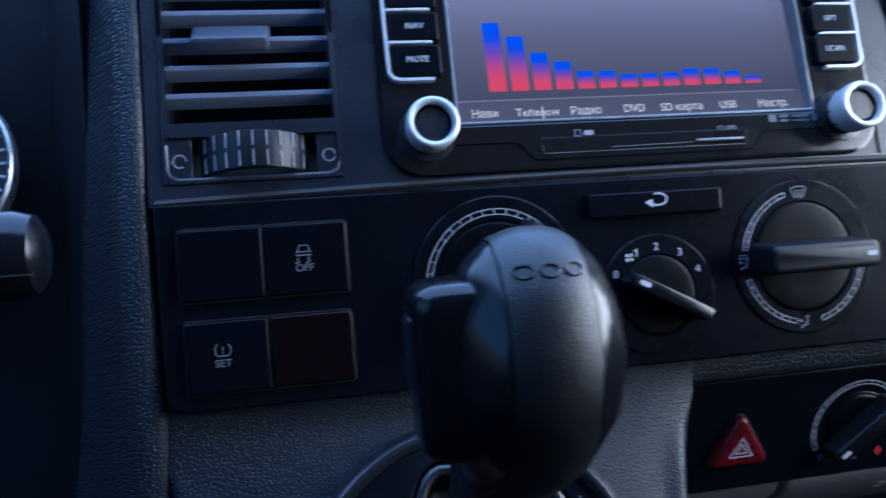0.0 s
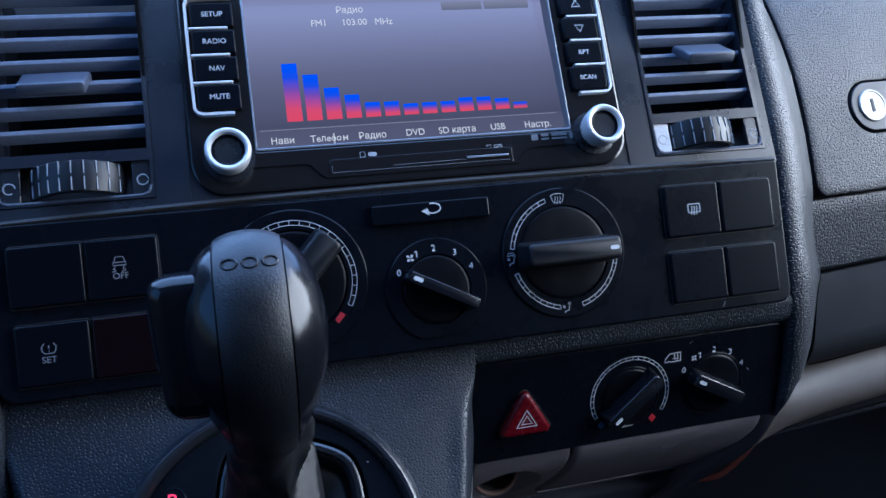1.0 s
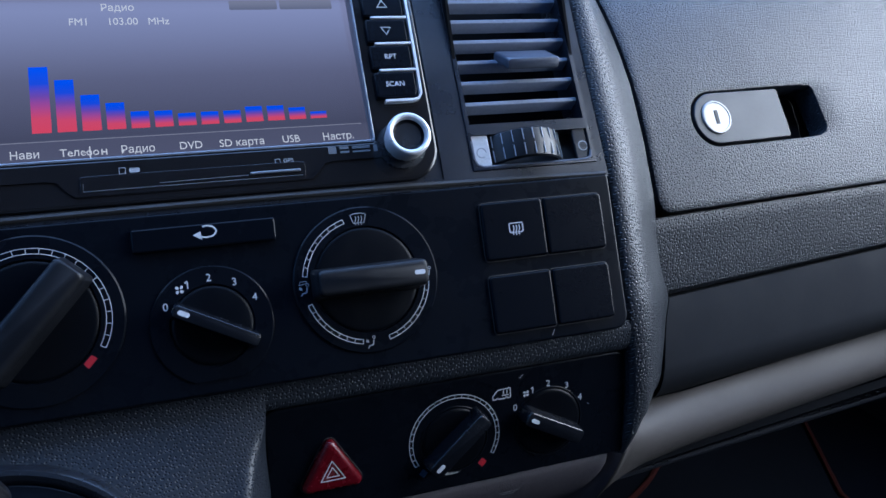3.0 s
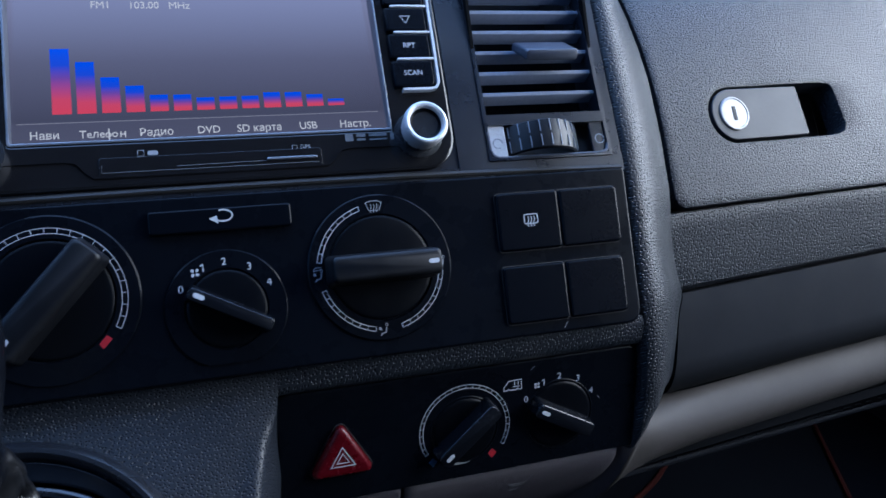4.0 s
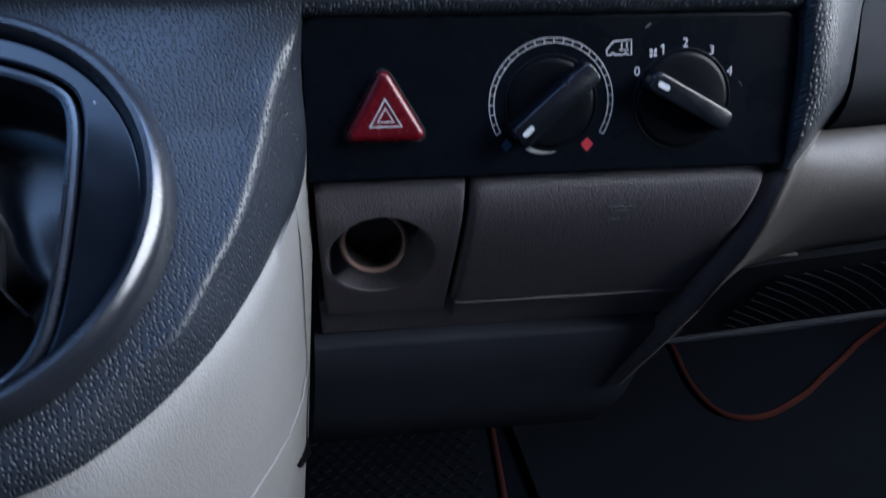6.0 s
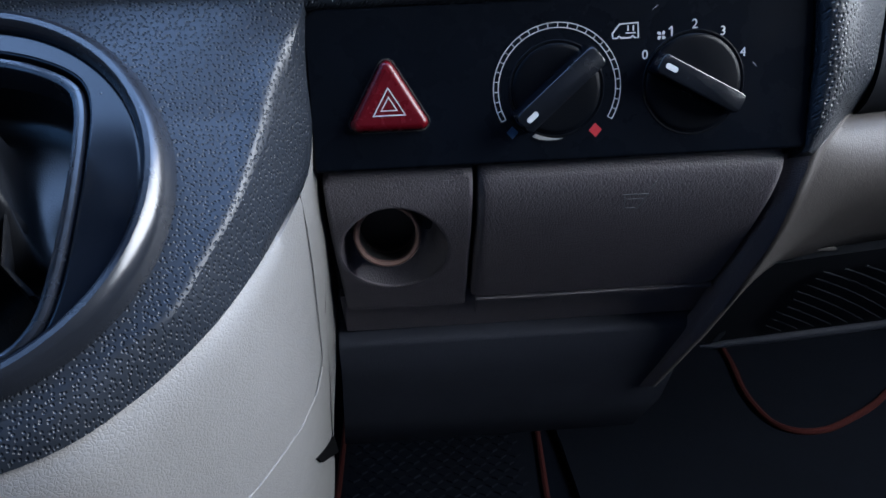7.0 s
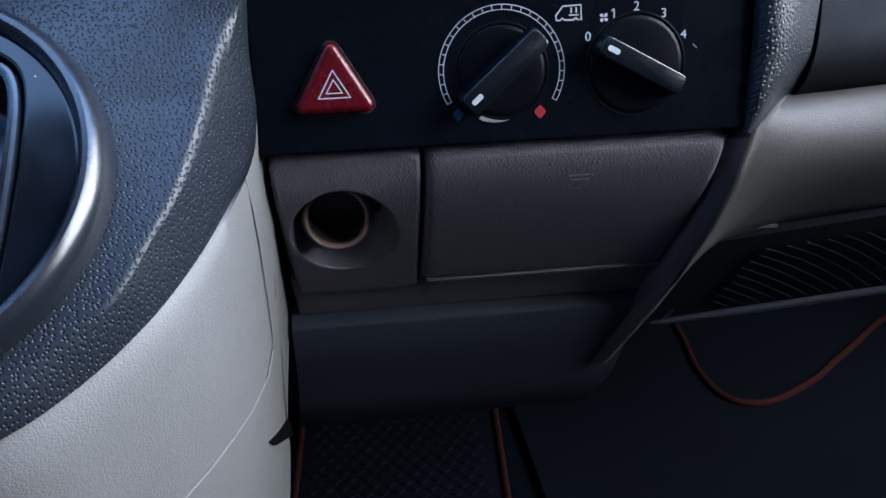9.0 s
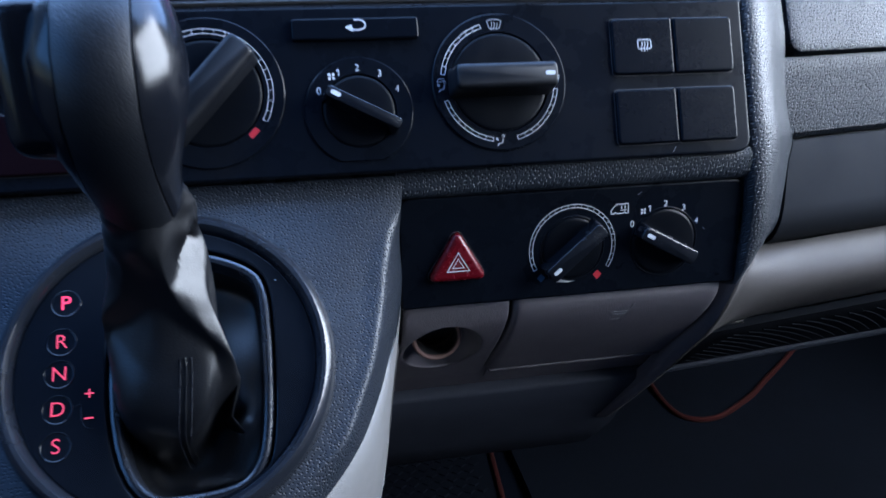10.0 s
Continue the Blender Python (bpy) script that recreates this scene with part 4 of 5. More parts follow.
# ---- rotary dials ----
def scale_band(face, cu, cv, r0, r1, a0, a1, ticks, w, parent, skip=0):
    n = max(8, int(abs(a1 - a0) / 5))
    for r in (r0, r1):
        part("scale_line", stroke(face, arc(cu, cv, r, a0, a1, n), 0.25, w - 0.05, w + 0.1), M_WHITE, parent)
    for k in range(ticks + 1):
        a = radians(a0 + (a1 - a0) * k / ticks)
        part("scale_tick", stroke(face, [(cu + r0 * math.cos(a), cv + r0 * math.sin(a)), (cu + r1 * math.cos(a), cv + r1 * math.sin(a))], 0.25, w - 0.05, w + 0.1), M_WHITE, parent)


def grip(face, cu, cv, angle, half, width, w0, w1, parent, mark_at, taper=0.5, soft=False):
    """The bar of a dial; its white mark lies towards the given angle."""
    d = Vector((math.cos(radians(angle)), math.sin(radians(angle))))
    nn = Vector((-d.y, d.x))
    rings = []
    crisp = ((w0, 1.0, 1.0), (w0 + (w1 - w0) * 0.3, 0.985, 0.94), (w1 - 0.9, 0.96, taper), (w1 - 0.45, 0.955, taper * 0.985), (w1 - 0.12, 0.945, taper * 0.93), (w1, 0.93, taper * 0.86))
    round_top = ((w0, 1.0, 1.0), (w0 + (w1 - w0) * 0.3, 0.985, 0.9), (w1 - 4.0, 0.965, taper), (w1 - 1.8, 0.96, taper * 0.97), (w1 - 0.8, 0.95, taper * 0.90), (w1 - 0.25, 0.94, taper * 0.78), (w1, 0.925, taper * 0.58))
    for w, k, kw in round_top if soft else crisp:
        o = rrect(-half * k, half * k, -width / 2 * kw, width / 2 * kw, min(2.0, width * kw * 0.3), 4)
        rings.append([face.at(cu + d.x * a + nn.x * b, cv + d.y * a + nn.y * b, w) for a, b in o])
    g = part("grip", loft(rings), M_BARSOFT if soft else M_KNOB, parent, "tapered black grip bar")
    o = rrect(half * mark_at - 2.3, half * mark_at + 2.3, -0.95, 0.95, 0.9, 4)
    part("pointer_mark", blot(face, [(cu + d.x * a + nn.x * b, cv + d.y * a + nn.y * b) for a, b in o], w1 - 0.3, w1 + 0.15), M_WHITE, g)
    return g


def dial(face, cu, cv, r_plate, r_knob, label, flat=None):
    p = face.at(cu, cv, 0)
    t = thing("rotary_dial", p, label, "dial", "rotary dials of the console")
    if r_plate:
        part("dial_plate", lathe(face, cu, cv, [(r_plate, -2), (r_plate, 0.5), (r_plate - 0.6, 1.0), (r_knob + 1.0, 1.0), (r_knob + 0.7, 0.6), (r_knob + 0.5, -0.6)], 96, cap1=False, squash=flat), M_PANEL, t)
    part("knob", lathe(face, cu, cv, [(r_knob + 0.45, -0.6), (r_knob + 0.3, 0.3), (r_knob - 0.1, 0.7), (r_knob - 1.2, 0.9), (r_knob * 0.6, 0.9)], 72), M_DISC, t, "round black knob base")
    if not r_plate:
        part("groove", lathe(face, cu, cv, [(r_knob + 1.7, 0.02), (r_knob + 1.4, 0.3), (r_knob + 1.0, 0.25), (r_knob + 0.6, -0.8)], 72, cap1=False), M_DISC, t)
    return t


def numeral(face, n, u, v, size, w):
    """A printed figure; the one has its flag."""
    if n == "1":
        h = size * 0.35
        return stroke(face, [(u - 0.95, v + h - 0.75), (u - 0.5, v + h - 0.5), (u + 0.05, v + h), (u + 0.12, v + h - 0.6), (u + 0.12, v - h)], 0.5, w - 0.08, w + 0.08)
    return letters(face, n, u, v, size, w)


def fan_mark(face, cu, cv, r, w, parent):
    for q in range(4):
        a = radians(45 + 90 * q)
        d = Vector((math.cos(a), math.sin(a)))
        nn = Vector((-d.y, d.x))
        pts = [d * 0.15 * r, d * 0.6 * r - nn * 0.35 * r, d * r - nn * 0.1 * r, d * 0.95 * r + nn * 0.35 * r, d * 0.5 * r + nn * 0.3 * r]
        part("fan_blade", blot(face, [(cu + p.x, cv + p.y) for p in pts], w - 0.05, w + 0.1), M_WHITE, parent)


def seat_mark(face, c, z, w, parent, screen=False):
    k = 0.8
    def at(pts):
        return [(c + k * x, z + k * y) for x, y in pts]
    part("symbol", stroke(face, arc(c + 1.9 * k, z + 2.3 * k, 0.7 * k, 0, 360, 10), 0.3, w - 0.05, w + 0.1), M_GREYPRINT, parent)
    part("symbol", stroke(face, at([(1.7, 1.0), (1.2, -1.6), (-1.0, -2.0), (-1.6, -3.2)]), 0.55, w - 0.05, w + 0.1), M_GREYPRINT, parent)
    part("symbol", blot(face, at([(-2.6, 0.2), (-0.9, -0.3), (-1.2, 1.2), (-2.2, 1.6)]), w - 0.05, w + 0.1), M_GREYPRINT, parent)
    if screen:
        part("symbol", stroke(face, at([(-2.4, 2.4), (-1.6, 4.2), (1.6, 4.2), (2.0, 3.2), (-2.4, 2.4)]), 0.35, w - 0.05, w + 0.1), M_GREYPRINT, parent)


d1 = dial(CLIMATE, -64.9, -27.3, 32.5, 22.5, "black temperature dial with a white scale, turned to cold")
scale_band(CLIMATE, -64.9, -27.3, 25.4, 27.5, 209, -29, 24, 1.0, d1)
grip(CLIMATE, -64.9, -27.3, 227, 25.5, 15.2, 0.5, 16.0, d1, 0.78, 0.86, True)
part("red_mark", blot(CLIMATE, [(-47.6, -47.7), (-44.2, -44.2), (-46.2, -42.6), (-49.2, -45.8)], 0.95, 1.1), M_REDPRINT, d1)
part("blue_mark", blot(CLIMATE, [(-82.2, -47.7), (-85.6, -44.2), (-83.6, -42.6), (-80.6, -45.8)], 0.95, 1.1), M_BLUEPRINT, d1)

d2 = dial(CLIMATE, -1.0, -37.6, 24.0, 15.5, "black blower dial numbered 0 to 4, set to 0", flat=-21.7)
grip(CLIMATE, 0.0, -38.0, 152, 18.2, 7.4, 0.2, 12.5, d2, 0.72, 0.66)
for n, (u, v) in (("0", (-18.1, -28.4)), ("1", (-9.1, -20.5)), ("2", (-0.8, -18.7)), ("3", (9.0, -21.5)), ("4", (16.3, -28.6))):
    part("numeral", numeral(CLIMATE, n, u, v, 4.3, 1.05), M_WHITE, d2)
fan_mark(CLIMATE, -12.2, -22.1, 1.9, 1.0, d2)

d3 = dial(CLIMATE, 63.5, -27.1, 31.4, 22.0, "large black air direction dial with white symbols")
for a0, a1 in ((106, 171), (197, 259), (284, 351)):
    scale_band(CLIMATE, 63.5, -27.1, 25.6, 27.4, a0, a1, 8, 1.0, d3)
grip(CLIMATE, 63.5, -27.1, 0, 24.0, 13.4, 0.5, 16.0, d3, 0.80, 0.84, True)
c, z = 62.8, -0.9
rows_of(CLIMATE, [[(c - 3.4, z + 1.6), (c - 1.6, z + 2.3), (c + 1.6, z + 2.3), (c + 3.4, z + 1.6), (c + 2.3, z - 1.8), (c - 2.3, z - 1.8), (c - 3.4, z + 1.6)]], 0.36, 1.0, M_GREYPRINT, d3)
rows_of(CLIMATE, [[(c + d + 0.3 * math.sin(q * 1.05), z + 1.0 - 0.62 * q) for q in range(7)] for d in (-1.3, 0, 1.3)], 0.3, 1.0, M_GREYPRINT, d3)
seat_mark(CLIMATE, 61.6, -53.6, 1.0, d3)
seat_mark(CLIMATE, 90.0, -27.2, 1.0, d3)
seat_mark(CLIMATE, 36.4, -28.2, 1.0, d3, True)

# ---- lower switch panel ----
lowp = part("switch_panel", slab(LOWER, rrect(14.4, 190.4, LOWER.up(-129.0), LOWER.up(-76.9), (2, 2, 6, 6), 6), -16, 0, 1.2), M_PANEL, console, "soft black lower switch panel")
haz = thing("hazard_switch", LOWER.at(42, LOWER.up(-107), 0), "red triangular hazard warning switch", "switch")


def rounded_triangle(cu, v_tip, v_base, half, r, n=5):
    pts = [Vector((cu - half, v_base)), Vector((cu + half, v_base)), Vector((cu, v_tip))]
    out = []
    for i in range(3):
        p, a, b = pts[i], (pts[i - 1] - pts[i]).normalized(), (pts[(i + 1) % 3] - pts[i]).normalized()
        half_angle = a.angle(b) / 2
        cc = p + (a + b).normalized() * (r / math.sin(half_angle))
        t0, t1 = p + a * (r / math.tan(half_angle)), p + b * (r / math.tan(half_angle))
        a0 = math.atan2(*(t0 - cc).yx)
        a1 = math.atan2(*(t1 - cc).yx)
        while a1 < a0:
            a1 += 2 * math.pi
        out += [(cc.x + r * math.cos(a0 + (a1 - a0) * k / n), cc.y + r * math.sin(a0 + (a1 - a0) * k / n)) for k in range(n + 1)]
    return out


tri = rounded_triangle(41.7, -12.8, -38.9, 15.3, 2.6)
part("surround", ring_plate(LOWER, inset(tri, -0.7), inset(tri, -0.2), -1, 0.3, 0.1), M_DARK, haz)
part("cap", slab(LOWER, tri, -3, 3.6, 2.4, 5), M_HAZARD, haz, "glossy red triangular cap")
for a, b, h, wd in ((-24.3, -33.5, 5.4, 0.8), (-27.4, -31.9, 2.7, 0.75)):
    part("triangle_mark", stroke(LOWER, [(41.9 - h, b), (41.9 + h, b), (41.9, a)], wd, 3.55, 3.72, closed=True), M_WHITE, haz)

dA = dial(LOWER, 100.0, -27.6, 0, 15.0, "black rear temperature dial with a white scale")
scale_band(LOWER, 100.2, -27.6, 20.5, 22.2, 208, -30, 26, 0.05, dA)
grip(LOWER, 100.0, -27.6, 221, 18.2, 9.6, 0.0, 8.6, dA, 0.72, 0.84)
for cu, cv, m in ((113.6, -42.3, M_REDPRINT), (84.3, -41.8, M_BLUEPRINT)):
    part("colour_mark", blot(LOWER, [(cu, cv - 2.6), (cu + 2.3, cv), (cu, cv + 2.4), (cu - 2.3, cv)] if m is M_REDPRINT else [(cu, cv - 2.4), (cu + 2.1, cv), (cu, cv + 2.2), (cu - 2.1, cv)], -0.05, 0.12), m, dA)
crescent_pts = [(100 + q * math.cos(radians(w)), -27.6 + q * math.sin(radians(w))) for w, q in ((241, 18.3), (250, 18.2), (260, 17.9), (270, 17.5), (278, 17.1), (270, 17.0), (260, 16.9), (250, 16.8), (244, 16.7))]
part("pale_crescent", blot(LOWER, crescent_pts, 0.1, 0.45), M_CRESCENT, dA, "pale crescent just below the knob")
dB = dial(LOWER, 148.1, -27.8, 0, 16.4, "black rear blower dial numbered 0 to 4, set to 0")
grip(LOWER, 148.1, -27.8, 151.5, 17.2, 8.6, 0.0, 8.4, dB, 0.70, 0.84)
for n, (u, v) in (("0", (130.8, -17.6)), ("1", (139.9, -10.1)), ("2", (148.0, -8.1)), ("3", (157.9, -10.8)), ("4", (165.3, -18.2))):
    part("numeral", numeral(LOWER, n, u, v, 4.5, 0.1), M_WHITE, dB)
fan_mark(LOWER, 136.4, -11.3, 1.7, 0.05, dB)
cv = -9.4
part("van_mark", stroke(LOWER, [(119.6, cv - 2.2), (119.4, cv - 0.6), (121.8, cv + 2.4), (128.2, cv + 2.7), (128.4, cv - 2.2), (127.1, cv - 2.2), (126.4, cv - 1.5), (125.6, cv - 2.2), (122.4, cv - 2.2), (121.7, cv - 1.5), (121.0, cv - 2.2)], 0.5, -0.05, 0.12, closed=True),
     M_WHITE, dB)
for du in (124.8, 126.6):
    part("van_mark", stroke(LOWER, [(du, cv + 1.9), (du, cv + 0.1)], 0.45, -0.05, 0.12), M_WHITE, dB)
part("van_mark", stroke(LOWER, [(124.0, cv - 0.6), (127.4, cv - 0.6)], 0.4, -0.05, 0.12), M_WHITE, dB)

# ---- lighter panel and ashtray under the switch panel ----
def pillow(face, u0, u1, v0, v1, corner, roll, w0, w1):
    """A drawer front on a bent face: a grid within a rounded outline whose rim rolls back."""
    outline = rrect(u0, u1, v0, v1, corner, 5)
    cu, cv_ = (u0 + u1) / 2, (v0 + v1) / 2
    ring = [Vector(p) for p in by_angle(outline, cu, cv_, 144)]
    rings = [[face.at(p.x, p.y, w0) for p in ring], [face.at(p.x, p.y, w1 - roll) for p in ring]]
    hu, hv = (u1 - u0) / 2, (v1 - v0) / 2
    for d in (0.25, 0.7, 1.4, 2.3, roll, 6, 10, 15, 20, 26, 32, 38, min(hu, hv) - 0.4):
        ku, kv = 1 - d / hu, 1 - d / hv
        back = roll - math.sqrt(max(0.0, roll ** 2 - max(0.0, roll - d) ** 2))
        rings.append([face.at(cu + (p.x - cu) * ku, cv_ + (p.y - cv_) * kv, w1 - back) for p in ring])
    return loft(rings)


lighter = thing("socket_panel", MODULE.at(40, -45, 0), "taupe plastic panel with an empty lighter socket", "socket")
outer = rrect(16.2, 70.6, -97, 1.2, (1.5, 1.5, 2.5, 2), 6)
N = 72
ell = [(40.2 + 21.0 * math.cos(2 * math.pi * k / N), -43.6 + 30.0 * math.sin(2 * math.pi * k / N)) for k in range(N)]
out72 = by_angle(outer, 40.2, -43.6, N)
part("panel", ring_plate(MODULE, out72, ell, -8, 0, 1.5), M_MODULE, lighter, angle=40)
sock = Face((37.6, 71.0, -147.8), -0.42)
mouth = [sock.at(13.7 * math.cos(2 * math.pi * k / N), 13.7 * math.sin(2 * math.pi * k / N), -2) for k in range(N)]
rim = [MODULE.at(u, v, -1.2) for u, v in ell]
bowl = [rim]
for t in (0.25, 0.55, 0.85, 1.0):
    bowl.append([a.lerp(b, t) - MODULE.w * (9 * math.sin(math.pi * t * 0.75)) for a, b in zip(rim, mouth)])
part("bowl", loft(bowl, cap0=False, cap1=False), M_MODULE, lighter, angle=60)
part("socket_ring", lathe(sock, 0, 0, [(13.8, -6), (13.8, -0.5), (13.3, 0.6), (12.6, 0.9), (11.6, 0.5), (11.2, -0.8), (11.0, -12)], 64, cap1=False), M_COPPER, lighter, "dull worn metal ring")
part("socket_well", lathe(sock, 0, 0, [(11.1, -1), (10.9, -34), (5, -35)], 48), M_DARK, lighter)

ash = thing("ashtray", MODULE.at(131, -45, 0), "closed taupe plastic ashtray drawer with cup symbol", "ashtray")
part("drawer_front", pillow(MODULE, 72.4, 186.2, -90, 1.2, 3.0, 3.2, -10, 0.6), M_MODULE, ash, angle=50)
part("pull_lip", slab(MODULE, rrect(75, 185.6, -93.2, -90.2, 0.8, 3), -8, 1.2, 0.7), M_MODULE, ash)
cv = -14.5
for pts in ([(126.6, cv + 3), (136.4, cv + 3)], [(127.2, cv + 3), (128.6, cv - 4.4), (132.6, cv - 4.6)], [(128.4, cv + 0.6), (134.8, cv + 0.6)], [(136.2, cv + 3), (133.2, cv - 5.6)], [(136.8, cv + 5.4), (138.0, cv + 8.8)]):
    part("cup_mark", stroke(MODULE, pts, 0.42, 0.7, 0.86), M_SOFTPRINT, ash)
modb = thing("module_frame", MODULE.at(100, -115, -8), "taupe plastic lower cover of the console", "trim", kind="structure")
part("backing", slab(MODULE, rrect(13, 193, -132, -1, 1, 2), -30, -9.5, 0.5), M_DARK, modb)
part("recess", slab(MODULE, rrect(13, 191, -125, -90, 1, 2), -12, -4.5, 0.8), M_MODULE, modb)
# no opening is cut: a near-black slab on the recess paints the slot's shade
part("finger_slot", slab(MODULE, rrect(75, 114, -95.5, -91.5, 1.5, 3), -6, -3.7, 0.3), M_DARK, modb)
part("finger_pad", slab(MODULE, rrect(76, 117, -113, -96.5, 1.5, 3), -5, -3.6, 0.5), M_MODULE, modb)
# the lower cover is much darker and bluer than the drawer fronts
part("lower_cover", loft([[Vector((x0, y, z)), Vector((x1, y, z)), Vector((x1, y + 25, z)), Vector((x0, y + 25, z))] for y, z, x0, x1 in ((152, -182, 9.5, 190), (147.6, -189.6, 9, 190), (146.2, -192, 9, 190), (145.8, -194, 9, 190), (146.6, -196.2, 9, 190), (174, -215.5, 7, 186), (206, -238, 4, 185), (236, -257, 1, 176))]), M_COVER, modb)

# ---- gear selector ----
sel = thing("gear_selector", BIB.at(0, 0, 0), "black automatic gear selector with leather boot and lit gear letters", "gear selector")
part("rim", lathe(BIB, 0, 0, [(65.0, -6), (64.9, 0), (64.2, 3.6), (62.8, 6.2), (61.0, 7.4), (59.4, 7.2), (58.0, 5.8), (57.2, 4.0), (57.0, 2.2)], 96, cap1=False), M_SATIN, sel, "rounded satin black rim")
def soften(poly, times=3):
    """Corner cutting of a closed outline."""
    pts = [Vector(p) for p in poly]
    for _ in range(times):
        pts = [q for p0, p1 in zip(pts, pts[1:] + pts[:1]) for q in (p0.lerp(p1, 0.25), p0.lerp(p1, 0.75))]
    return [(p.x, p.y) for p in pts]


fr_out = soften([(u, BIB.up(z)) for u, z in ((-22.8, -189), (24, -190), (36, -180), (39, -163), (40, -134), (39, -110), (31, -101.5), (10, -94), (-22.6, -92))])
disc = [(57.2 * math.cos(2 * math.pi * k / 144), 57.2 * math.sin(2 * math.pi * k / 144)) for k in range(144)]
part("plate", ring_plate(BIB, disc, by_angle(inset(fr_out, -1.0), 0, 0, 144), -24, 3.2, 1.0), M_PLATE, sel, "smooth black selector plate")
part("boot_frame", ring_plate(BIB, fr_out, inset(fr_out, 4.0), -24, 3.4, 1.95), M_SATIN, sel, "rounded satin black boot frame")
for ch, zz, hot in (("P", -112.4, True), ("R", -127.1, False), ("N", -139.0, False), ("D", -151.7, False), ("S", -164.6, False)):
    u = {"P": -38.9, "R": -40.0, "N": -40.3, "D": -40.5, "S": -40.6}[ch]
    part("letter_ring", lathe(BIB, u, BIB.up(zz), [(5.8, 3.1), (5.6, 3.42), (5.35, 3.45), (5.1, 3.25), (4.8, 3.22)], 40), M_PLATE, sel)
    part("gear_letter", letters(BIB, ch, u, BIB.up(zz), 8.0, 3.5, bold=0.06 if hot else -0.07), M_GLOW_RED_HOT if hot else M_GLOW_RED, sel, "lit red gear letter")
for ch, zz in (("+", -147.2), ("−", -156.0)):
    part("gear_letter", letters(BIB, ch, -29.2, BIB.up(zz), 7.0, 3.5), M_GLOW_RED, sel)
part("gate_line", stroke(BIB, [(-34.6, BIB.up(-151)), (-32.2, BIB.up(-150.2)), (-31.8, BIB.up(-156)), (-30.4, BIB.up(-159)), (-27, BIB.up(-159.4))], 0.3, 3.2, 3.6), M_SATIN, sel)
part("white_speck", lathe(BIB, 42.6, BIB.up(-109.6), [(0.35, 3.2), (0.25, 3.5)], 8), M_WHITE, sel)

# knob: lofted along a bent spine of (y, z, radius); x = KX is its middle
KX = -83.0
SPINE = [(-88.4, -12.6, 0.6), (-88.7, -12.8, 4.5), (-89.3, -13.6, 9.0), (-90.4, -15.4, 13.2), (-92.3, -18.8, 17.0), (-95, -24, 20.0), (-97.6, -31.5, 21.9), (-98.6, -40, 22.8), (-96.4, -50, 22.0), (-90, -59, 19.4), (-81, -66.4, 16.6),
         (-72, -71.6, 14.9), (-64, -76, 14.2)]


def spine_frame(i):
    a, b = SPINE[max(i - 1, 0)], SPINE[min(i + 1, len(SPINE) - 1)]
    down = Vector((0, b[0] - a[0], b[1] - a[1])).normalized()
    front = Vector((0, down.z, -down.y)).normalized()
    return front if front.y < 0 else -front


def knob_rings(grow=0.0, n=72):
    rings = []
    for i, (y, z, r) in enumerate(SPINE):
        front = spine_frame(i)
        rr = max(0.3, r + grow)
        lift = Vector((0, 0, grow)) if i < 4 else Vector()
        rings.append([Vector((KX, y, z)) + lift + Vector((rr * math.cos(2 * math.pi * k / n), 0, 0)) + front * (rr * 0.97 * math.sin(2 * math.pi * k / n)) for k in range(n)])
    return rings


def knob_piece(x0, x1, grow=0.0):
    bm = loft(knob_rings(grow))
    for x, keep_right in ((x0, True), (x1, False)):
        if x is None:
            continue
        bmesh.ops.bisect_plane(bm, geom=bm.verts[:] + bm.edges[:] + bm.faces[:], plane_co=Vector((KX + x, 0, 0)), plane_no=Vector((1, 0, 0)), clear_inner=keep_right, clear_outer=not keep_right)
        bmesh.ops.holes_fill(bm, edges=[e for e in bm.edges if e.is_boundary], sides=0)
    return bm


part("knob_band", knob_piece(-10.3, 10.3, 0.15), M_LEATHER, sel, "grained leather knob band")
part("knob_cheek", knob_piece(10.8, None), M_GRIP, sel, "smooth gloss black knob cheek")
part("knob_cheek", knob_piece(None, -10.8), M_GRIP, sel, "smooth gloss black knob cheek")
part("knob_core", knob_piece(-11.2, 11.2, -0.6), M_DARK, sel)
# embossed bars where the knob is lettered
skin = [[p for p in ring if p.y < -92] for ring in knob_rings(0.15, 240)[3:8]]


def knob_front(x, z):
    rows = sorted((min(ring, key=lambda p: abs(p.x - x)) for ring in skin if ring), key=lambda p: p.z)
    for lo, hi in zip(rows, rows[1:]):
        if lo.z <= z <= hi.z:
            return lo.y + (hi.y - lo.y) * (z - lo.z) / (hi.z - lo.z)
    return rows[-1].y


for u in (-5.6, 0.4, 6.4):
    pts = []
    for ang in range(0, 361, 24):
        x, z = KX + u + 2.3 * math.cos(radians(ang)), -19.4 + 1.5 * math.sin(radians(ang))
        pts.append(Vector((x, knob_front(x, z) - 0.05, z)))
    part("embossed_mark", tube(pts, 0.5, 6), M_LEATHER, sel)
# release button housing on the driver's side
rings = []
for x, g in ((-6, -0.5), (-14, 0.3), (-21, 0.3), (-24.6, 0.0), (-26.9, -0.7), (-28.5, -1.8), (-29.5, -3.4), (-29.9, -5.4)):
    o = rrect(-12 - g, 11 + g, -21.5 - g, 23 + g, 6.0 + 0.4 * g, 6)
    rings.append([Vector((KX + x - 0.05 * s, -94 - a - 0.22 * s, -43.6 + s - 0.1 * a)) for a, s in o])
part("button_housing", loft(rings), M_GRIP, sel, "smooth black housing of the release button")
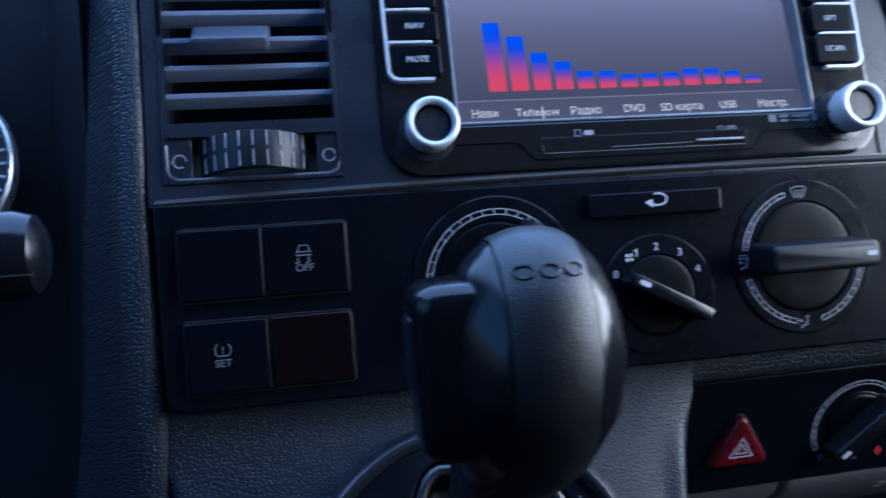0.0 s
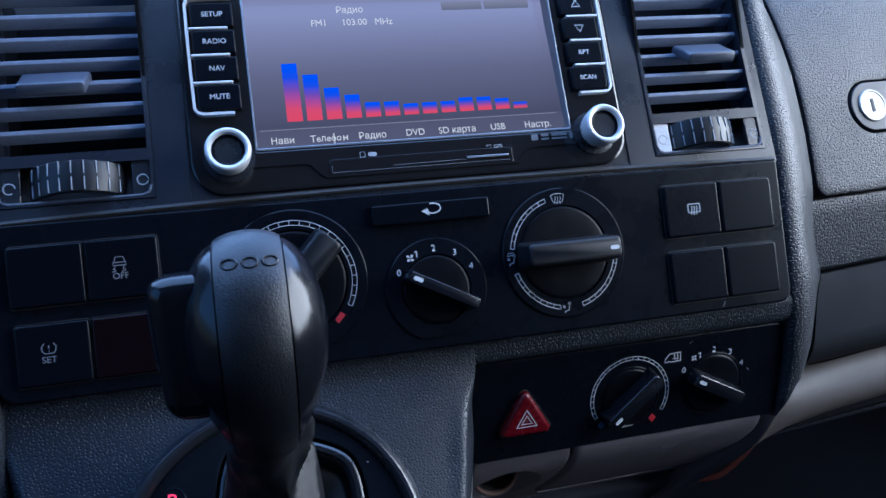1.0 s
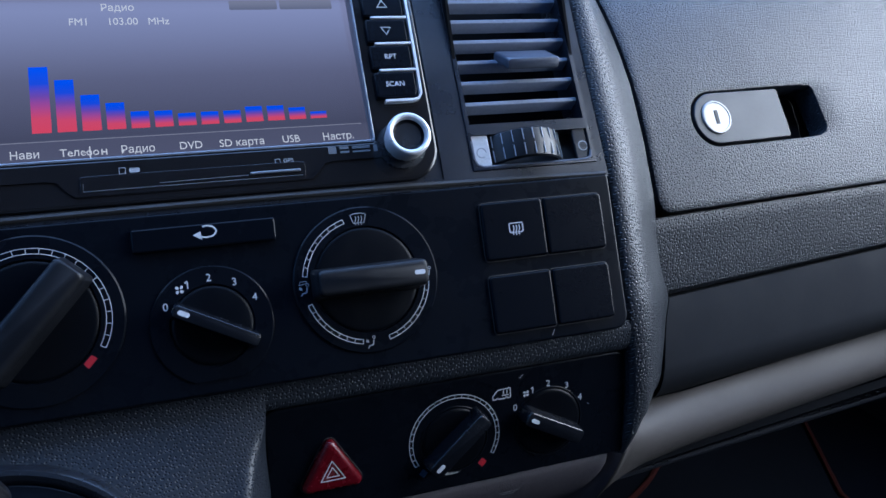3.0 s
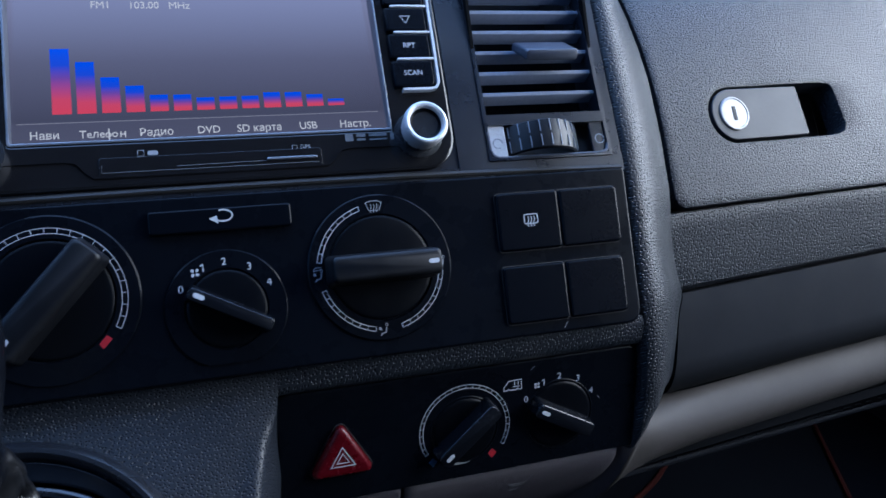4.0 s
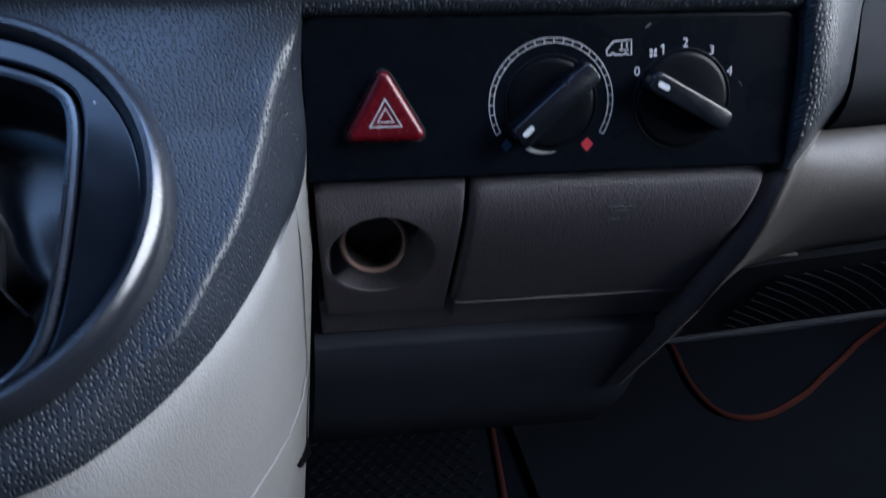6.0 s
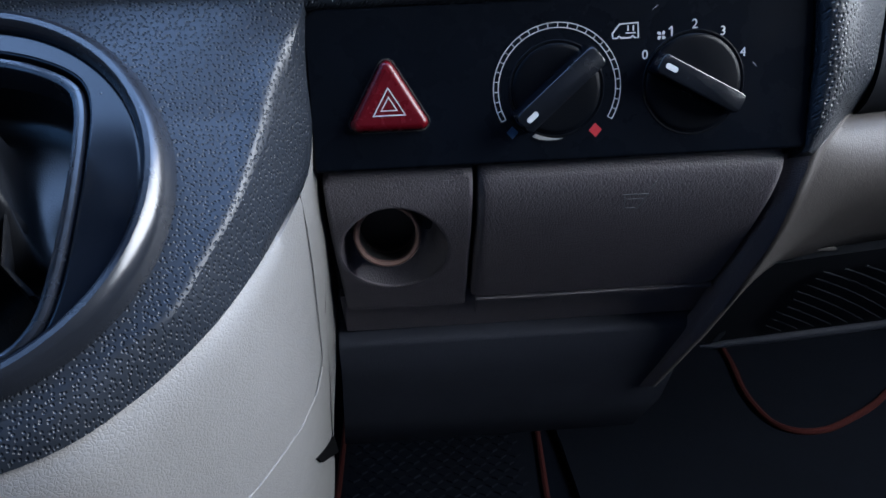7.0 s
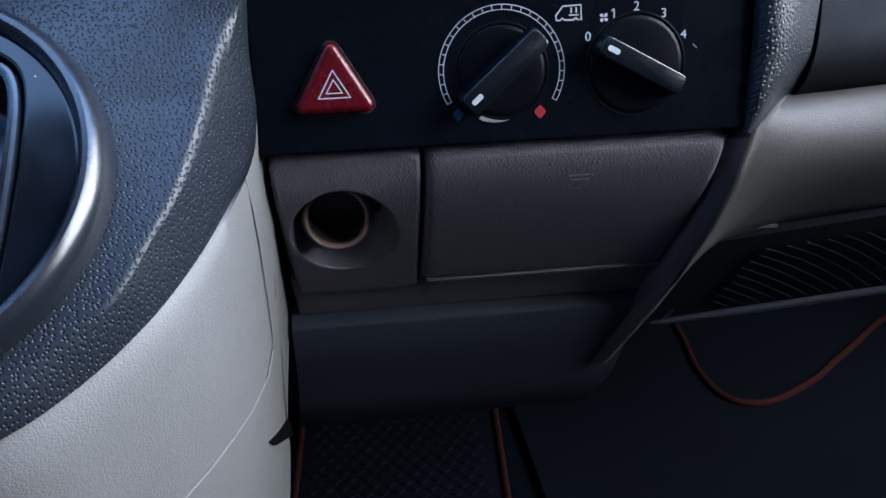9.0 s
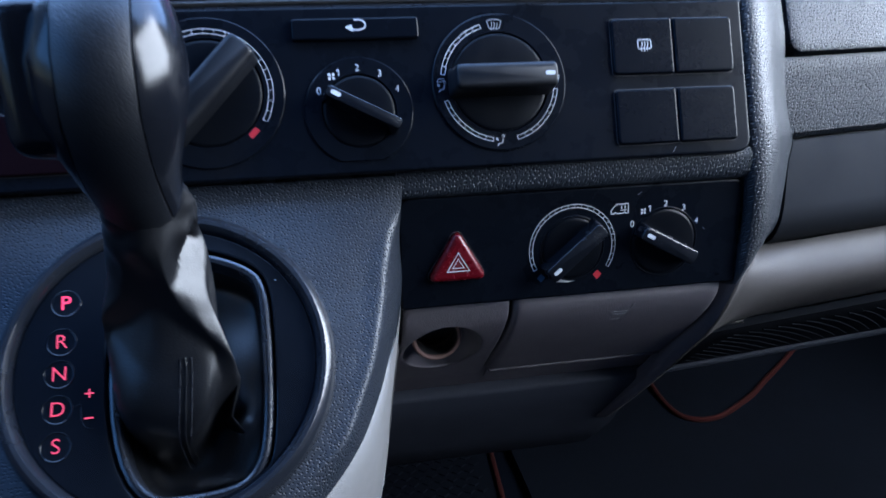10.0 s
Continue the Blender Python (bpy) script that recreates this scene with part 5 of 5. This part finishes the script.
part("release_button", loft([[Vector((KX + x - 0.05 * s, -95 - a - 0.22 * s, -39 + s - 0.1 * a)) for a, s in rrect(-6 + i, 5 - i, -12 + i, 11 - i, 3, 4)] for x, i in ((-28.2, 0), (-30.3, 0.2), (-30.9, 1.4))]), M_SATIN, sel)


FACET_P, FACET_N = Vector((-73.5, -54, -113)), Vector((0.69, -0.70, 0.15)).normalized()
FRONT_N = Vector((-0.29, -0.75, -0.60)).normalized()
KINK = [Vector((-57.7, -35, -144.8)), Vector((-62.1, -30, -159.3)), Vector((-58.1, -24, -167.8))]


# boot: leather from the frame, sunk at its rim, then up in a slack tube to the neck under the knob
def boot_point(t, a):
    """t from 0 at the frame to 1 at the neck, a round the lever (0 towards the passenger, -90 degrees towards the driver)."""
    ca, sa = math.cos(a), math.sin(a)
    base = by_angle_cache[int(round(a / (2 * math.pi) * BN)) % BN]
    rim = BIB.at(*base, -5.5)
    sink = BIB.at(base[0] * 0.90 + 0.7, base[1] * 0.92 - 0.5, -20.0 + 1.0 * math.sin(3 * a + 0.8) + 0.5 * math.sin(7 * a))
    pleat = math.exp(-((((a + 0.36 + math.pi) % (2 * math.pi)) - math.pi) / 0.20) ** 2)
    foot = BIB.at(0.5 + (18.5 + 5.0 * pleat) * ca, -4 + 33 * sa, -17.0)
    waist = BIB.at(1.5 + (20.5 + 8.0 * pleat) * ca, 1 + 27 * sa, 19.0)
    mid = Vector((KX + 1 + 17.5 * ca, -44, -103)) + Vector((0, 0.55, 0.835)) * (17 * sa)
    neck = Vector((KX + 14.6 * ca, -61, -78)) + Vector((0, 0.60, 0.80)) * (14.6 * sa)
    inside = Vector((KX + 12.5 * ca, -69, -73)) + Vector((0, 0.60, 0.80)) * (12.5 * sa)
    keys = [rim, sink, foot, waist, mid, neck, inside]
    f = t * (len(keys) - 1)
    i = min(int(f), len(keys) - 2)
    g = f - i
    p0, p1, p2, p3 = keys[max(i - 1, 0)], keys[i], keys[i + 1], keys[min(i + 2, len(keys) - 1)]
    p = 0.5 * ((2 * p1) + (p2 - p0) * g + (2 * p0 - 5 * p1 + 4 * p2 - p3) * g * g + (3 * p1 - p0 - 3 * p2 + p3) * g ** 3)
    slack = max(0.0, min(1.0, (t - 0.18) / 0.2)) * max(0.0, min(1.0, (0.98 - t) / 0.1))
    wave = 1.3 * math.sin(3 * a + 9 * t) + 0.9 * math.sin(5 * a - 14 * t + 1) + 0.8 * math.sin(26 * t + 2.2 * a) * max(0, t - 0.55) * 2.2
    crease = -3.2 * math.exp(-((a + 0.75 - 1.6 * (t - 0.5)) / 0.25) ** 2) * math.exp(-((t - 0.55) / 0.14) ** 2)
    fine = 0.5 * math.sin(70 * t + 4 * math.sin(2 * a)) * math.exp(-((t - 0.78) / 0.07) ** 2)
    p = p + (Vector((ca, 0, 0)) + BIB.v * sa) * ((wave + crease + fine) * slack)
    # taut facet towards the passenger, from the neck down to the tip of the pleat
    over = FACET_N.dot(p - FACET_P)
    if over > 0 and 0.3 < t < 0.86:
        p = p - FACET_N * over * 0.96 * max(0.0, min(1.0, ((p.x + 69) * 0.88 - (p.z + 92) * 0.47 + 1.0) / 1.6))
    # the front hangs slack below the fold
    sag = FRONT_N.dot(p - FACET_P)
    if sag > 0:
        p = p - FRONT_N * min(sag, 7.0) * max(0.0, min(1.0, (t - 0.46) / 0.10)) * max(0.0, min(1.0, (0.80 - t) / 0.06))
    # kinked ridge of the pleat below the facet
    for q0, q1 in zip(KINK, KINK[1:]):
        e = q1 - q0
        f_ = max(0.0, min(1.0, (p - q0).dot(e) / e.length_squared))
        d = p - (q0 + e * f_)
        gap = Vector((d.x, d.z)).length
        if p.y < 5 and gap < 3.0:
            p = p + Vector((0.5, -0.8, 0.2)) * (1.9 * (1 - gap / 3.0) * (1 - 0.5 * f_))
    return p


BN = 180
by_angle_cache = by_angle(inset(fr_out, 3.6), 0.0, 0.0, BN)
levels = [[boot_point(t / 90, 2 * math.pi * k / BN) for k in range(BN)] for t in range(91)]
part("boot", loft(levels, cap0=False, cap1=False), M_BOOT, sel, "slack black leather boot", 60)
fold = [Vector(p) for p in ((-57.7, -36.0, -143.6), (-59.9, -33.0, -152.0), (-62.1, -30.0, -159.3), (-60.2, -27.0, -163.4), (-58.1, -23.0, -167.8))]
rings = []
for k, p in enumerate(fold):
    along = fold[min(k + 1, 4)] - fold[max(k - 1, 0)]
    side_ = Vector((along.z, 0, -along.x)).normalized()
    rings.append([p + side_ * s_ + Vector((-0.30 * d, d, -0.12 * d)) for s_, d in ((1.2, 26), (0.9, 3), (0.6, 0.8), (0.0, 0.0), (-0.6, 0.8), (-0.9, 3), (-1.2, 26))])
part("fold", loft(rings), M_BOOT, sel, "sharp kinked leather fold", 60)
for da in (-0.10, 0.0, 0.10):
    pts = []
    for k in range(15):
        t = 0.30 + 0.28 * k / 14
        a = -math.pi / 2 + 0.27 + da
        lo = boot_point(t, a)
        pts.append(lo + BIB.w * (0.25 if da else 0.15))
    if da:
        for q in range(0, 14):
            part("stitch", tube([pts[q].lerp(pts[q + 1], 0.12), pts[q].lerp(pts[q + 1], 0.88)], 0.3, 5), M_STITCH, sel)
    else:
        part("seam", tube(pts, 0.45, 6), M_BOOT, sel)

# ---- passenger side of the dash ----
side = thing("passenger_dash", (420, 60, -60), "dark plastic passenger side of the dashboard with grey lower edge", "dashboard")
glove = thing("glovebox_door", GLOVE.at(160, 40, 0), "closed pebbled dark plastic glovebox door with lock", "glovebox")
door_out = [(-11, -11.6), (120, -7.0), (390, 2.5), (390, 60), (390, 126), (120, 126), (-27.0, 126), (-25.4, 117), (-23.4, 103), (-22.2, 86), (-21.2, 70), (-20.9, 44), (-21.0, 30), (-21.2, 12), (-21.0, -3), (-20.4, -7), (-18.4, -10.2), (-15.4, -11.6)]
hole = arc(27.0, 38.2, 15.9, 92, 268, 16) + [(50, 23.0), (78, 23.8), (100, 24.6), (105.0, 26.2), (107.4, 29.4), (104.2, 53.6), (102.4, 55.6), (99, 56.4), (70, 55.8), (48, 54.8)]
cu, cv = 45, 37
N2 = 120
rim_o, rim_i = by_angle(door_out, cu, cv, N2), by_angle(hole, cu, cv, N2)
sheet = [[GLOVE.at(u, v, -14) for u, v in rim_o], [GLOVE.at(u, v, -1.3) for u, v in rim_o], [GLOVE.at(u, v, -0.4) for u, v in inset(rim_o, 0.3)], [GLOVE.at(u, v) for u, v in inset(rim_o, 1.1)]]
for k in range(1, 14):
    f = (k / 14) ** 0.8
    sheet.append([GLOVE.at(u0 + (u1 - u0) * f, v0 + (v1 - v0) * f) for (u0, v0), (u1, v1) in zip(inset(rim_o, 1.3), inset(rim_i, -1.3))])
sheet += [[GLOVE.at(u, v) for u, v in inset(rim_i, -1.0)], [GLOVE.at(u, v, -0.3) for u, v in inset(rim_i, -0.3)], [GLOVE.at(u, v, -1.2) for u, v in rim_i], [GLOVE.at(u, v, -14) for u, v in rim_i]]
door = part("door_panel", loft(sheet, cap0=False, cap1=False), M_GRAIN_DOOR, glove, angle=40)
part("handle_recess", slab(GLOVE, [(x, v) for x, v in rrect(6, 110, 18, 58, 4, 3)], -34, -22, 1), M_DARK, glove, "dark finger recess behind the handle")
paddle = arc(27.0, 38.2, 14.6, 92, 268, 16) + [(50, 24.2), (76.6, 25.2), (77.6, 26.2), (75.4, 53.2), (74.4, 54.0), (48, 53.4)]
pad = part("handle", slab(GLOVE, paddle, -6, 0.8, 0.6, 3), M_PADDLE, glove, "satin black pull handle")
part("lock", lathe(GLOVE, 27.0, 38.4, [(9.7, 0), (9.7, 1.2), (9.2, 1.8), (8.5, 1.9), (8.2, 1.5), (8.0, 1.5)], 48), M_STEEL, pad, "bright steel lock face")
part("key_slot", stroke(GLOVE, [(26.8, 42.4), (27.0, 34.4)], 2.2, 1.4, 1.75), M_DARK, pad)

# fascia between glovebox and grey edge
def run(rows, x0s, x1, rise=(0.02, 0.02)):
    """A moulding along the dash: rows of y, z; x0s: where each row begins."""
    rings = []
    for f in (0.0, 0.5, 1.0):
        rings.append([Vector((x0 + (x1 - x0) * f, y + 0.05 * ((x0 + (x1 - x0) * f) - 235), z + (rise[0] + (rise[1] - rise[0]) * k / (len(rows) - 1)) * ((x0 + (x1 - x0) * f) - 235))) for k, ((y, z), x0) in enumerate(zip(rows, x0s))])
    return loft(rings)


part("fascia", run([(60, -12.8), (30, -12.8), (26.6, -13.4), (26.2, -15), (28.0, -22), (31.8, -40), (35.2, -52.5), (37.2, -54.4), (60, -54.4)], [226.2] * 9, 660, (0.031, 0.062)), M_GRAIN_DOOR, side)
part("lower_fascia", run([(60, -55.8), (39, -55.8), (37.6, -56.4), (37.2, -58), (37.8, -68), (38.6, -92), (40.0, -99), (43.6, -104.6), (49, -108.6), (58, -111.3), (70, -111.3)], [236, 236, 236.2, 236, 232.6, 228, 226.6, 226, 226, 226.4, 226.4], 660, (0.058, 0.068)), M_FASCIA, side, "smooth dark lower fascia")
part("seam_backing", run([(70, -8), (50, -8), (50, -100), (70, -108)], [228] * 4, 660, (0.03, 0.075)), M_DARK, side)
# the cheek rises to a crest beside the ashtray; the grey edge runs from the crest along its own rolled section
EDGE_ROLL = [(54, -111.5), (51.6, -113.5), (49.8, -117), (48.6, -121), (48.0, -125.5), (48.4, -130.5), (50.6, -135.5), (56, -140.5), (69, -146.5), (88, -152.5), (108, -157.5), (122, -161.5)]
CREST = [(226, 58, -111), (219.6, 51.6, -113.2), (213.6, 45.6, -116.6), (207.6, 40.4, -120.8), (202.2, 37.3, -124.8), (198.8, 36.8, -128.4), (197.1, 39.9, -134.7), (195.4, 46.3, -143.1), (195.0, 57.2, -152.5), (194.6, 71.7, -162.3), (194.0, 94.4, -174.1),
         (192.2, 114.5, -186), (188.2, 137.1, -199.5), (181.7, 164.8, -216.1), (176, 186, -229)]
inner, fin, sweep = [], [], []
for i, c in enumerate(CREST):
    c = Vector(c)
    x0 = min(187.6, c.x - 6.5)
    p1, p3 = Vector((x0, c.y + 8, c.z)), c + Vector((-1.8, 0.4, 0))
    if i >= 5:
        inner.append([Vector((x0 - 0.6, c.y + 26, c.z)), p1, p1.lerp(p3, 0.15) + Vector((0, -0.9, 0)), p1.lerp(p3, 0.5) + Vector((0, -1.0, 0)), p1.lerp(p3, 0.8) + Vector((0, -0.4, 0)), p3])
    k = max(0.35, min(1.0, (c.z + 190) / 60)) * min(1.0, 0.2 + i / 5)
    if i >= 5:
        ridge_pts = [p3, c + Vector((-0.7, -0.1, 0))]
    else:
        ridge_pts = [c + Vector((-1.0, 3.5, 1.6)), c + Vector((-0.7, 0.8, 0.7))]
    ridge_pts += [c + Vector((0.3, 0.2, 0)), c + Vector((0.3 + 1.4 * k, 0.2 + 1.5 * k, 0)), c + Vector((0.3 + 2.8 * k, 0.2 + 3.0 * k, 0))]
    end = ridge_pts[-1]
    if i >= 7:
        fin.append(ridge_pts + [c + Vector((0.3 + 4.6 * k, 0.5 + 7.6 * k, 0.5)), c + Vector((6, 30, 1)), c + Vector((7, 60, 2))])
    if i < len(EDGE_ROLL):
        y, z = EDGE_ROLL[i]
        row = list(ridge_pts)
        for x in (end.x + 2, end.x + 4.5, end.x + 8, end.x + 13, end.x + 19, end.x + 26, 256, 272, 300, 360, 440, 540, 660):
            f = max(0.0, min(1.0, (x - end.x) / 48))
            f = 1 - (1 - f) ** 2.2
            row.append(Vector((x, end.y * (1 - f) + (y + 0.1 * (x - 235)) * f, end.z * (1 - f) + (z + 0.067 * (x - 235)) * f)))
        sweep.append(row)
sweep.append([p + Vector((0, 8, 3)) for p in sweep[-1]])
part("cheek", loft(inner, close=False), M_MODULE, side, "taupe curved cheek beside the ashtray", 60)
part("cheek_edge", loft(fin, close=False), M_GREY, side, "grey rounded cheek edge", 60)
part("grey_edge", loft(sweep, close=False), M_GREY, side, "light grey grained lower dash edge", 60)

# net pocket under the dash
pocket = thing("shelf_pocket", (400, 190, -190), "dark net-lined shelf pocket under the dashboard", "pocket")
part("back", loft([[Vector((x, 118, -166 + 0.08 * (x - 235))), Vector((x, 124, -162 + 0.08 * (x - 235))), Vector((x + 12, 262, -206 + 0.06 * (x - 235))), Vector((x + 12, 258, -211 + 0.06 * (x - 235)))] for x in (210, 400, 660)]), M_NET, pocket)
for k in range(-11, 37):
    pts = []
    for q in range(25):
        f = 0.12 + 0.82 * q / 24
        x = 236 + 11 * k + 150 * f ** 0.85
        if 242 + 22 * f < x < 660:
            pts.append(Vector((x, 119 + 138 * f, -168.2 - 44 * f + (0.08 - 0.02 * f) * (x - 235))))
    if len(pts) > 3:
        part("net_cord", tube(pts, 1.0, 6, radii=[0.5 + 0.2 * math.sin(2.6 * q + k) for q in range(len(pts))]), M_NET, pocket)
part("end_panel", loft([[Vector((228, 120, -161)), Vector((247, 121, -160.5)), Vector((262, 260, -208)), Vector((238, 260, -213))], [Vector((228, 123, -158)), Vector((247, 124, -157.5)), Vector((262, 263, -205)), Vector((238, 263, -210))]]), M_COVER, pocket, "smooth dark end panel")
part("front_bar", tube([Vector((x, 262, -214.0 + 0.062 * (x - 240))) for x in (232, 240, 300, 420, 540, 660)], 3.9, 12, radii=[0.8, 2.4, 3.9, 3.9, 3.9, 3.9]), M_COVER, pocket, "rounded dark plastic front bar")
part("end_tab", slab(Face((250, 119.5, -161.6), -0.5), rrect(-16, -2, -0.8, 0.8, 0.6, 2), -2, 1.2, 0.4), M_GREY, pocket)

# ---- driver side: shroud, gauge and stalk ----
cluster = thing("instrument_cluster", (-280, 40, 20), "dark instrument cluster shroud with a ringed gauge", "instrument cluster")
part("shroud", loft([[Vector((x, y, z)) for y, z in ((120, 124), (d + 12, 124), (d, 90), (d - 2, 40), (d, 0), (d + 2, -60), (d + 6, -140), (140, -140))] for x, d in ((-212, 26), (-222, 40), (-232, 58), (-420, 64))]), M_FASCIA, cluster, "dark cluster shroud")
gf = Face((-278, 34, 31), 0.12)
part("gauge_face", lathe(gf, 0, 0, [(36, -3), (35.5, -1.5), (20, -1.5)], 72), M_DARK, cluster)
part("gauge_ring", lathe(gf, 0, 0, [(37.2, -6), (37.2, 0.6), (36.2, 1.4), (35.2, 0.6), (35.2, -2)], 72, cap1=False), M_CHROME, cluster, "thin silver gauge ring")
for q in range(-5, 6):
    a = radians(q * 9)
    part("gauge_tick", stroke(gf, [(31.5 * math.cos(a), 31.5 * math.sin(a)), (34 * math.cos(a), 34 * math.sin(a))], 1.1, -1.55, -1.3), M_WHITE, cluster)
stalk = thing("column_stalk", (-230, -50, -4), "black steering column stalk with rounded tip", "stalk")
rings = []
for x, h, d in ((-330, 7, 7), (-262, 8, 8), (-240, 10.6, 9), (-222, 12.2, 10), (-211, 12.0, 10), (-206.5, 10.6, 9), (-204.6, 7.5, 6.5), (-204.0, 3, 3)):
    rings.append([Vector((x, -60 + d * math.cos(2 * math.pi * k / 32), -6.6 + h * math.sin(2 * math.pi * k / 32))) for k in range(32)])
part("stalk_arm", loft(rings), M_GRIP, stalk, "gloss black stalk")
part("stalk_seam", loft([[Vector((x, -60 + d * math.cos(2 * math.pi * k / 32), -12.0 + h * math.sin(2 * math.pi * k / 32))) for k in range(32)] for x, h, d in ((-262, .5, 9.3), (-222, .5, 10.2), (-211, .5, 10.1), (-205.8, .5, 8.0))]), M_DARK, stalk)

# ---- floor mats (world metres) ----
def mat_mesh(name, outline, z0, z1, material, label, category="floor mat"):
    bm = loft([[Vector((x, y, z0)) for x, y in outline], [Vector((x, y, z1)) for x, y in outline]])
    bmesh.ops.recalc_face_normals(bm, faces=bm.faces)
    me = bpy.data.meshes.new(name)
    bm.to_mesh(me)
    bm.free()
    me.materials.append(material)
    return tagged(new(name, me), label, category)


def flat_part(name, bm, material, parent):
    bmesh.ops.recalc_face_normals(bm, faces=bm.faces)
    me = bpy.data.meshes.new(name)
    bm.to_mesh(me)
    bm.free()
    me.materials.append(material)
    smooth_mesh(me)
    ob = new(name, me)
    ob.parent = parent
    return ob


CELLS = {}


def cell_mesh():
    if "m" not in CELLS:
        bm = bmesh.new()
        ring0 = [Vector((0.0062 * math.cos(a), 0.0048 * math.sin(a), 0)) for a in [math.pi / 2 * k for k in range(4)]]
        loft([ring0, [v * 0.8 + Vector((0, 0, 0.0018)) for v in ring0]], bm=bm)
        bmesh.ops.recalc_face_normals(bm, faces=bm.faces)
        me = bpy.data.meshes.new("cell")
        bm.to_mesh(me)
        bm.free()
        me.materials.append(M_MAT)
        CELLS["m"] = me
    return CELLS["m"]


mat_a = mat_mesh("floor_mat", [(-0.03, 0.10), (0.140, 0.10), (0.166, 0.40), (0.17, 0.62), (-0.03, 0.62)], 0.0, 0.008, M_MAT, "black cellular rubber floor mat with orange edging")
flat_part("edging", tube([Vector(p) for p in ((0.138, 0.10, 0.008), (0.150, 0.24, 0.009), (0.162, 0.37, 0.009), (0.170, 0.62, 0.009))], 0.0028, 8), M_ORANGE, mat_a)
flat_part("edging", tube([Vector(p) for p in ((-0.030, 0.10, 0.008), (-0.028, 0.30, 0.009), (-0.026, 0.62, 0.009))], 0.0028, 8), M_ORANGE, mat_a)
for i in range(12):
    for j in range(24):
        x, y = -0.015 + i * 0.0135 + (0.00675 if j % 2 else 0), 0.13 + j * 0.0105
        if x < 0.138:
            ob = new("cell", cell_mesh())
            ob.parent = mat_a
            ob.location = (x, y, 0.0078)
mat_b = mat_mesh("floor_mat", [(0.18, 0.05), (0.68, 0.05), (0.705, 0.26), (0.81, 0.45), (0.86, 0.74), (0.18, 0.74)], 0.0, 0.007, M_MAT, "black rubber passenger floor mat with orange edging")
curve = [(0.405, 0.52), (0.399, 0.462), (0.387, 0.402), (0.386, 0.355), (0.394, 0.332), (0.412, 0.322), (0.436, 0.324), (0.464, 0.337), (0.50, 0.358), (0.531, 0.382), (0.58, 0.418), (0.628, 0.455), (0.70, 0.50), (0.78, 0.54)]
smooth_curve = [p for p in curve[:1]]
for i in range(len(curve) - 1):
    p0, p1, p2, p3 = (Vector(curve[max(0, min(len(curve) - 1, i + k))]) for k in (-1, 0, 1, 2))
    for q in (0.25, 0.5, 0.75, 1.0):
        smooth_curve.append(tuple(0.5 * (2 * p1 + (p2 - p0) * q + (2 * p0 - 5 * p1 + 4 * p2 - p3) * q * q + (3 * p1 - p0 - 3 * p2 + p3) * q ** 3)))
flat_part("edging", tube([Vector((x, y, 0.009)) for x, y in smooth_curve], 0.0034, 8), M_ORANGE, mat_b)
flat_part("edging", tube([Vector((x, y, 0.009)) for x, y in ((0.68, 0.05), (0.705, 0.26), (0.81, 0.45), (0.86, 0.74))], 0.0034, 8), M_ORANGE, mat_b)

# ---- small scratches in the black panels ----
for face, p, q in ((LOWER, (133.0, LOWER.up(-81.6)), (135.0, LOWER.up(-80.2))), (CLIMATE, (146.2, -63.2), (147.8, -60.6)), (LOWER, (169, LOWER.up(-99.5)), (170.5, LOWER.up(-101)))):
    part("scratch", stroke(face, [p, q], 0.22, -0.04, 0.03), M_GREYPRINT, console)
